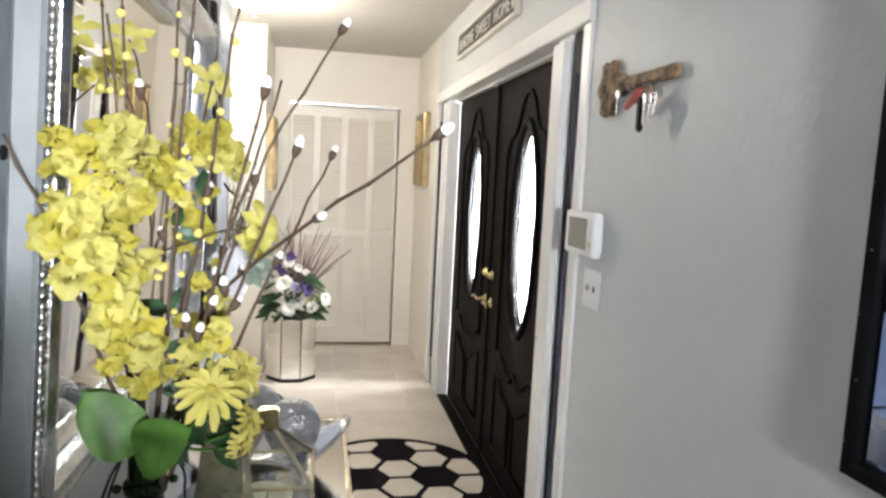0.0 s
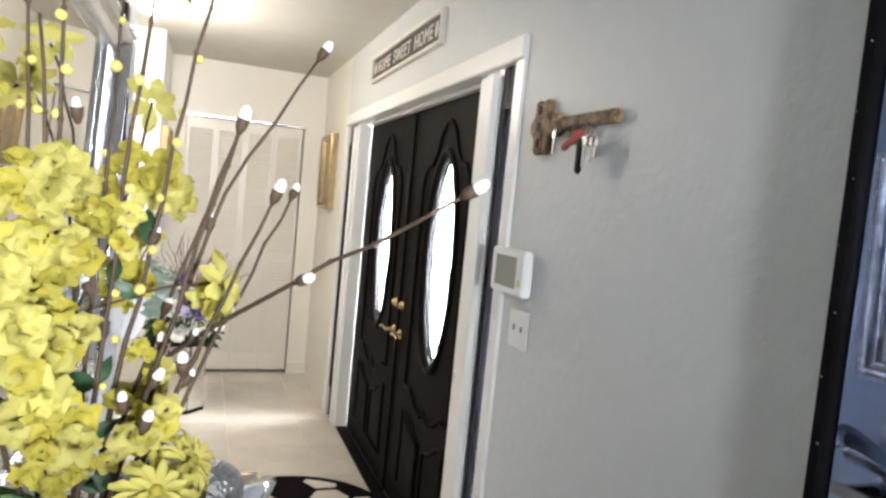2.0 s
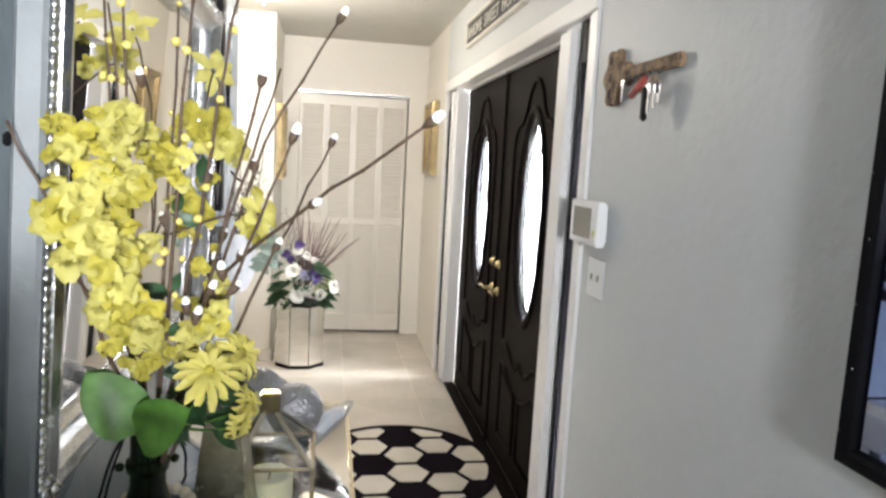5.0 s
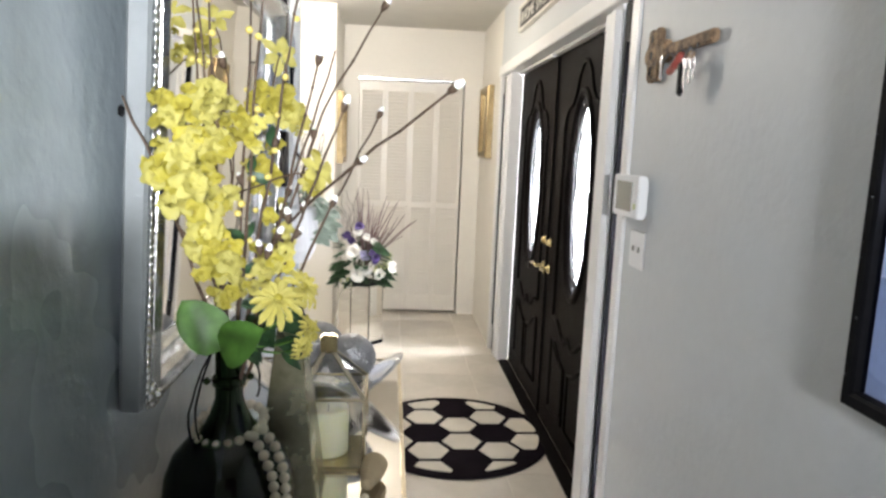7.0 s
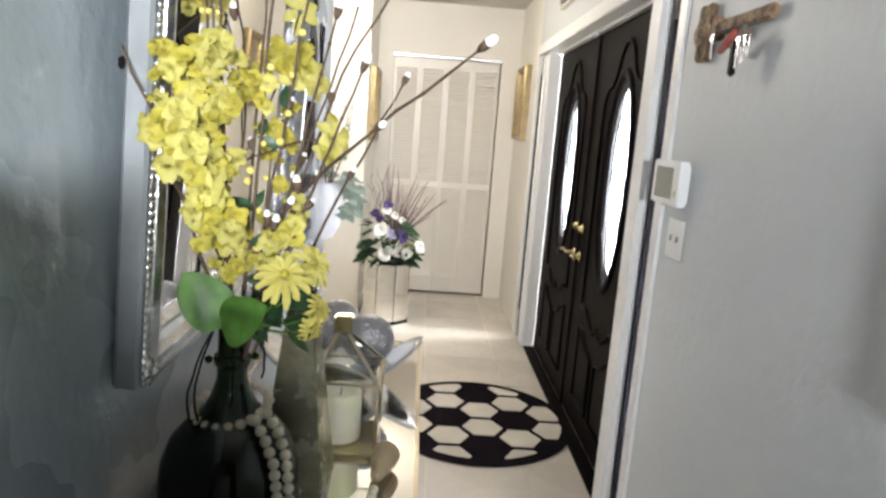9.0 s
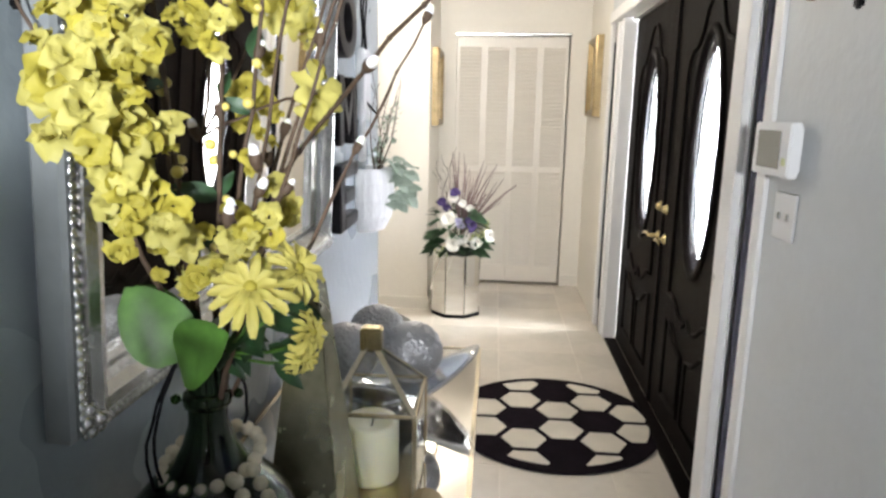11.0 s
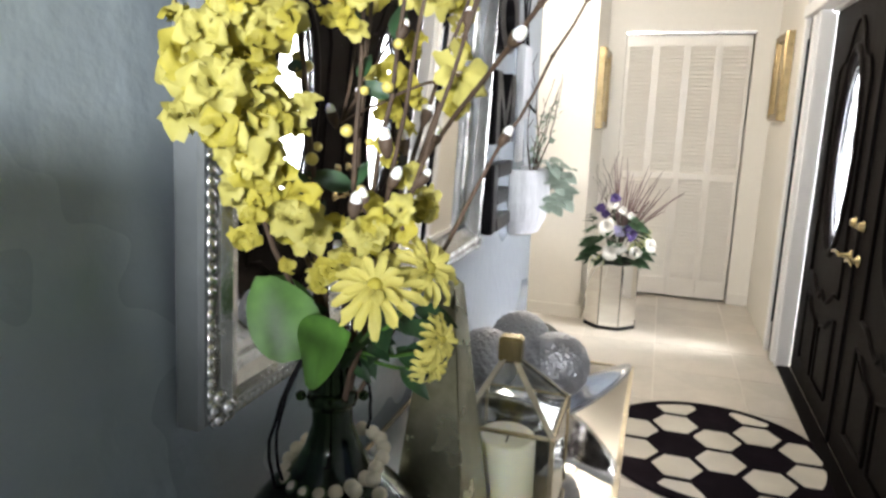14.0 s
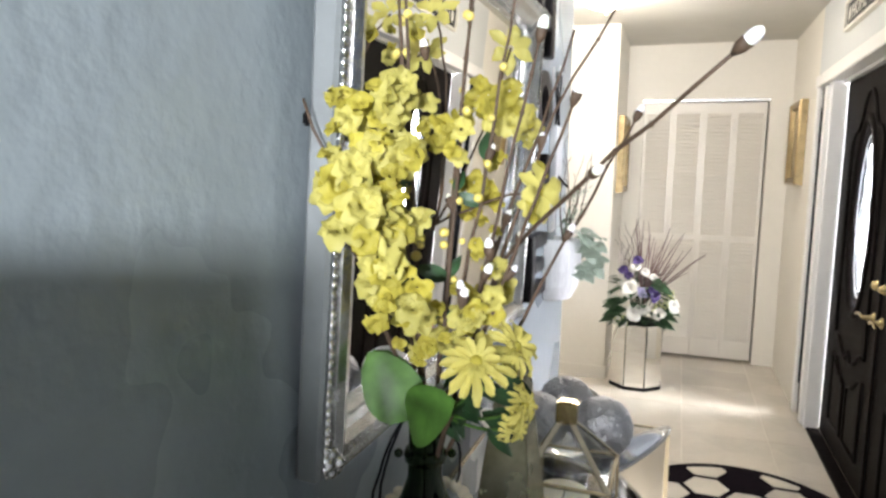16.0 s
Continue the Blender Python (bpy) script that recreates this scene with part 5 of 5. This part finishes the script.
    for _ in range(14):
        p = lines[rng.randrange(7, 13)][rng.randrange(3, 9)]
        place_leaf(dark, ob, p, (rng.uniform(-1, 1), rng.uniform(-1, 0.5), rng.uniform(0, 1)), (0, -1, 0.3), rng.uniform(0.4, 0.7))


flowers()


# ---- mirrored planter by the hall corner ----
def mirrored_planter():
    xc, yc, h, r = 0.218, 5.325, 0.452, 0.182
    ob = thing("floor_planter", "octagonal mirrored floor planter with a dark base on the tiles", "planter", (xc, yc, 0))

    def octo(rad, rot=math.pi / 8):
        return [(xc + rad * math.cos(rot + k * math.pi / 4), yc + rad * math.sin(rot + k * math.pi / 4)) for k in range(8)]

    bm = bmesh.new()
    prism(bm, octo(r + 0.004), 0.022, Matrix.Translation((0, 0, 0.0)))
    part("plinth", bm, M_BLACK, ob, "black plinth")
    bm = bmesh.new()
    prism(bm, octo(r - 0.010), h - 0.03, Matrix.Translation((0, 0, 0.022)))
    part("core", bm, M_BLACK, ob)
    o = octo(r - 0.004)
    for k in range(8):
        (ax, ay), (bx, by) = o[k], o[(k + 1) % 8]
        mx, my = (ax + bx) / 2, (ay + by) / 2
        w = math.hypot(bx - ax, by - ay) - 0.007
        m = Matrix.Translation((mx, my, 0.024)) @ Matrix.Rotation(math.atan2(by - ay, bx - ax), 4, "Z")
        bm = bmesh.new()
        box(bm, -w / 2, -0.003, 0.0, w / 2, 0.003, h - 0.03, bevel=0.002)
        bm.transform(m)
        part("panel", bm, M_MIRROR, ob, "bevelled mirror panel")
    bm = bmesh.new()
    for k in range(8):
        (ax, ay), (bx, by) = o[k], o[(k + 1) % 8]
        tube(bm, [(ax, ay, h - 0.006), (bx, by, h - 0.006)], 0.004, 6)
    part("rim", bm, M_SILVER, ob)

    fl = thing("flower_arrangement", "white and purple artificial flowers with grasses in the mirrored planter", "flowers", (xc, yc, h))
    rng = random.Random(5)
    white = blossom_mesh("blossom", 9, 0.052, 0.044, 0.65, 0.008, M_PETAL, 31)
    purple = blossom_mesh("blossom", 7, 0.040, 0.032, 0.6, 0.006, M_PURPLE, 32)
    lilac = blossom_mesh("blossom", 8, 0.048, 0.040, 0.6, 0.007, M_LILAC, 33)
    spots = [(white, -0.055, 0.235, 1.3), (white, -0.03, 0.385, 0.8), (white, 0.035, 0.35, 0.7), (white, -0.025, 0.075, 1.35), (white, 0.04, 0.10, 0.9), (white, 0.13, 0.085, 0.95), (white, 0.215, 0.14, 1.05),
             (white, 0.085, 0.315, 0.7), (lilac, 0.010, 0.225, 0.8), (lilac, 0.035, 0.205, 0.6), (purple, -0.10, 0.355, 1.1), (purple, -0.075, 0.32, 0.9), (purple, -0.02, 0.425, 1.0),
             (purple, 0.095, 0.20, 1.15), (purple, 0.075, 0.235, 0.9), (white, -0.13, 0.01, 0.7), (white, -0.085, -0.005, 0.6)]
    for me, dx, dz, big in spots:
        dy = -0.12 - rng.uniform(0, 0.03) if dz < 0.3 else -0.08
        for j in range(3):
            put("blossom", me, fl, (xc + dx, yc + dy + 0.004 * j, h + dz + 0.004 * j), (dx * 3 + rng.uniform(-0.2, 0.2), -1, 0.45), big * rng.uniform(1.05, 1.25) * (1 - 0.27 * j))
        bm = bmesh.new()
        tube(bm, bend((xc + dx * 0.3, yc + dy * 0.3, h - 0.01), (xc + dx, yc + dy + 0.012, h + dz), (0, 0, 0.01), 5), 0.003, 5)
        part("stalk", bm, M_DARKLEAF, fl)
    for k in range(80):
        a = rng.uniform(0, 6.28)
        place_leaf(ME_DARKLEAF, fl, (xc + 0.15 * math.cos(a), yc + 0.10 * math.sin(a) - 0.045, h + rng.uniform(0.0, 0.33)), (math.cos(a), math.sin(a), rng.uniform(-0.5, 0.6)), size=rng.uniform(0.7, 1.1))
    for dx, z in ((-0.15, 0.06), (-0.19, 0.01), (-0.16, 0.12), (0.20, 0.05), (0.17, 0.0), (0.14, 0.24), (0.22, 0.09)):
        place_leaf(ME_DARKLEAF, fl, (xc + dx * 0.5, yc - 0.08, h + z + 0.03), (dx * 5, -0.3, -0.1), (0, -0.5, 1), 1.7)
    bm = bmesh.new()
    for k in range(70):
        s = rng.uniform(0, 1)
        ball(bm, (xc + 0.10 + 0.13 * s + rng.uniform(-0.02, 0.02), yc - 0.07 + rng.uniform(-0.04, 0.04), h + 0.10 + 0.16 * s * rng.uniform(0.3, 1.1)), rng.uniform(0.006, 0.011), 1)
    part("bud_spray", bm, M_GREENBUD, fl, "pale green bud spray")
    bm = bmesh.new()
    for k in range(30):
        ball(bm, (xc - 0.10 + rng.uniform(-0.05, 0.04), yc - 0.13 + rng.uniform(-0.03, 0.02), h + rng.uniform(-0.02, 0.05)), rng.uniform(0.006, 0.011), 1)
    part("bud_spray", bm, M_GREENBUD, fl, "pale green bud spray")
    for k in range(30):
        a = rng.uniform(-0.35, 1.0)
        ln = rng.uniform(0.38, 0.66)
        base = Vector((xc + 0.03, yc, h + 0.12))
        tip = base + Vector((ln * math.sin(a) * 0.75, rng.uniform(-0.10, 0.10), ln * math.cos(a) * 0.92))
        bm = bmesh.new()
        tube(bm, bend(base, tip, (rng.uniform(-0.02, 0.02), 0, 0.015), 6), [0.003, 0.0042, 0.0052, 0.005, 0.004, 0.003, 0.0015], 5)
        part("grass_blade", bm, M_GRASS, fl)
    for k in range(9):
        base = Vector((xc - 0.02, yc, h + 0.1))
        tip = base + Vector((rng.uniform(-0.16, 0.02), rng.uniform(-0.06, 0.06), rng.uniform(0.45, 0.66)))
        pts = [base.lerp(tip, q / 16) + Vector((0.022 * math.sin(q * 0.8 + k), 0.015 * math.cos(q * 0.7 + k), 0)) for q in range(17)]
        bm = bmesh.new()
        tube(bm, pts, [0.0032 - 0.00012 * q for q in range(17)], 5)
        part("curly_twig", bm, M_TWIG, fl, smooth=True)


mirrored_planter()


# ---- floor tiles, last ----
def tiles():
    size, gap = 0.457, 0.003
    bm = bmesh.new()
    box(bm, -(size - gap) / 2, -(size - gap) / 2, -0.006, (size - gap) / 2, (size - gap) / 2, 0.0, bevel=0.0012)
    me = bpy.data.meshes.new("tile")
    bm.to_mesh(me)
    bm.free()
    me.materials.append(M_TILE)
    edge0, edge1 = 0.30 + 1.5 * size + gap / 2, D        # cut tiles along the entry wall
    bm = bmesh.new()
    box(bm, -(edge1 - edge0) / 2, -(size - gap) / 2, -0.006, (edge1 - edge0) / 2, (size - gap) / 2, 0.0, bevel=0.0012)
    cut = bpy.data.meshes.new("cut_tile")
    bm.to_mesh(cut)
    bm.free()
    cut.materials.append(M_TILE)
    for j in range(-2, 14):
        t = new("tile", cut)
        t.parent = floor
        t.location = ((edge0 + edge1) / 2, 0.20 + j * size, 0)
    for i in range(-6, 2):
        for j in range(-7, 15):
            x, y = 0.30 + i * size, 0.20 + j * size
            if not (-2.6 < x < R and -1.0 < y < FAR + 0.3):
                continue
            if y < 2.7 and x < L - 0.2:
                continue
            t = new("tile", me)
            t.parent = floor
            t.location = (x, y, 0)


tiles()
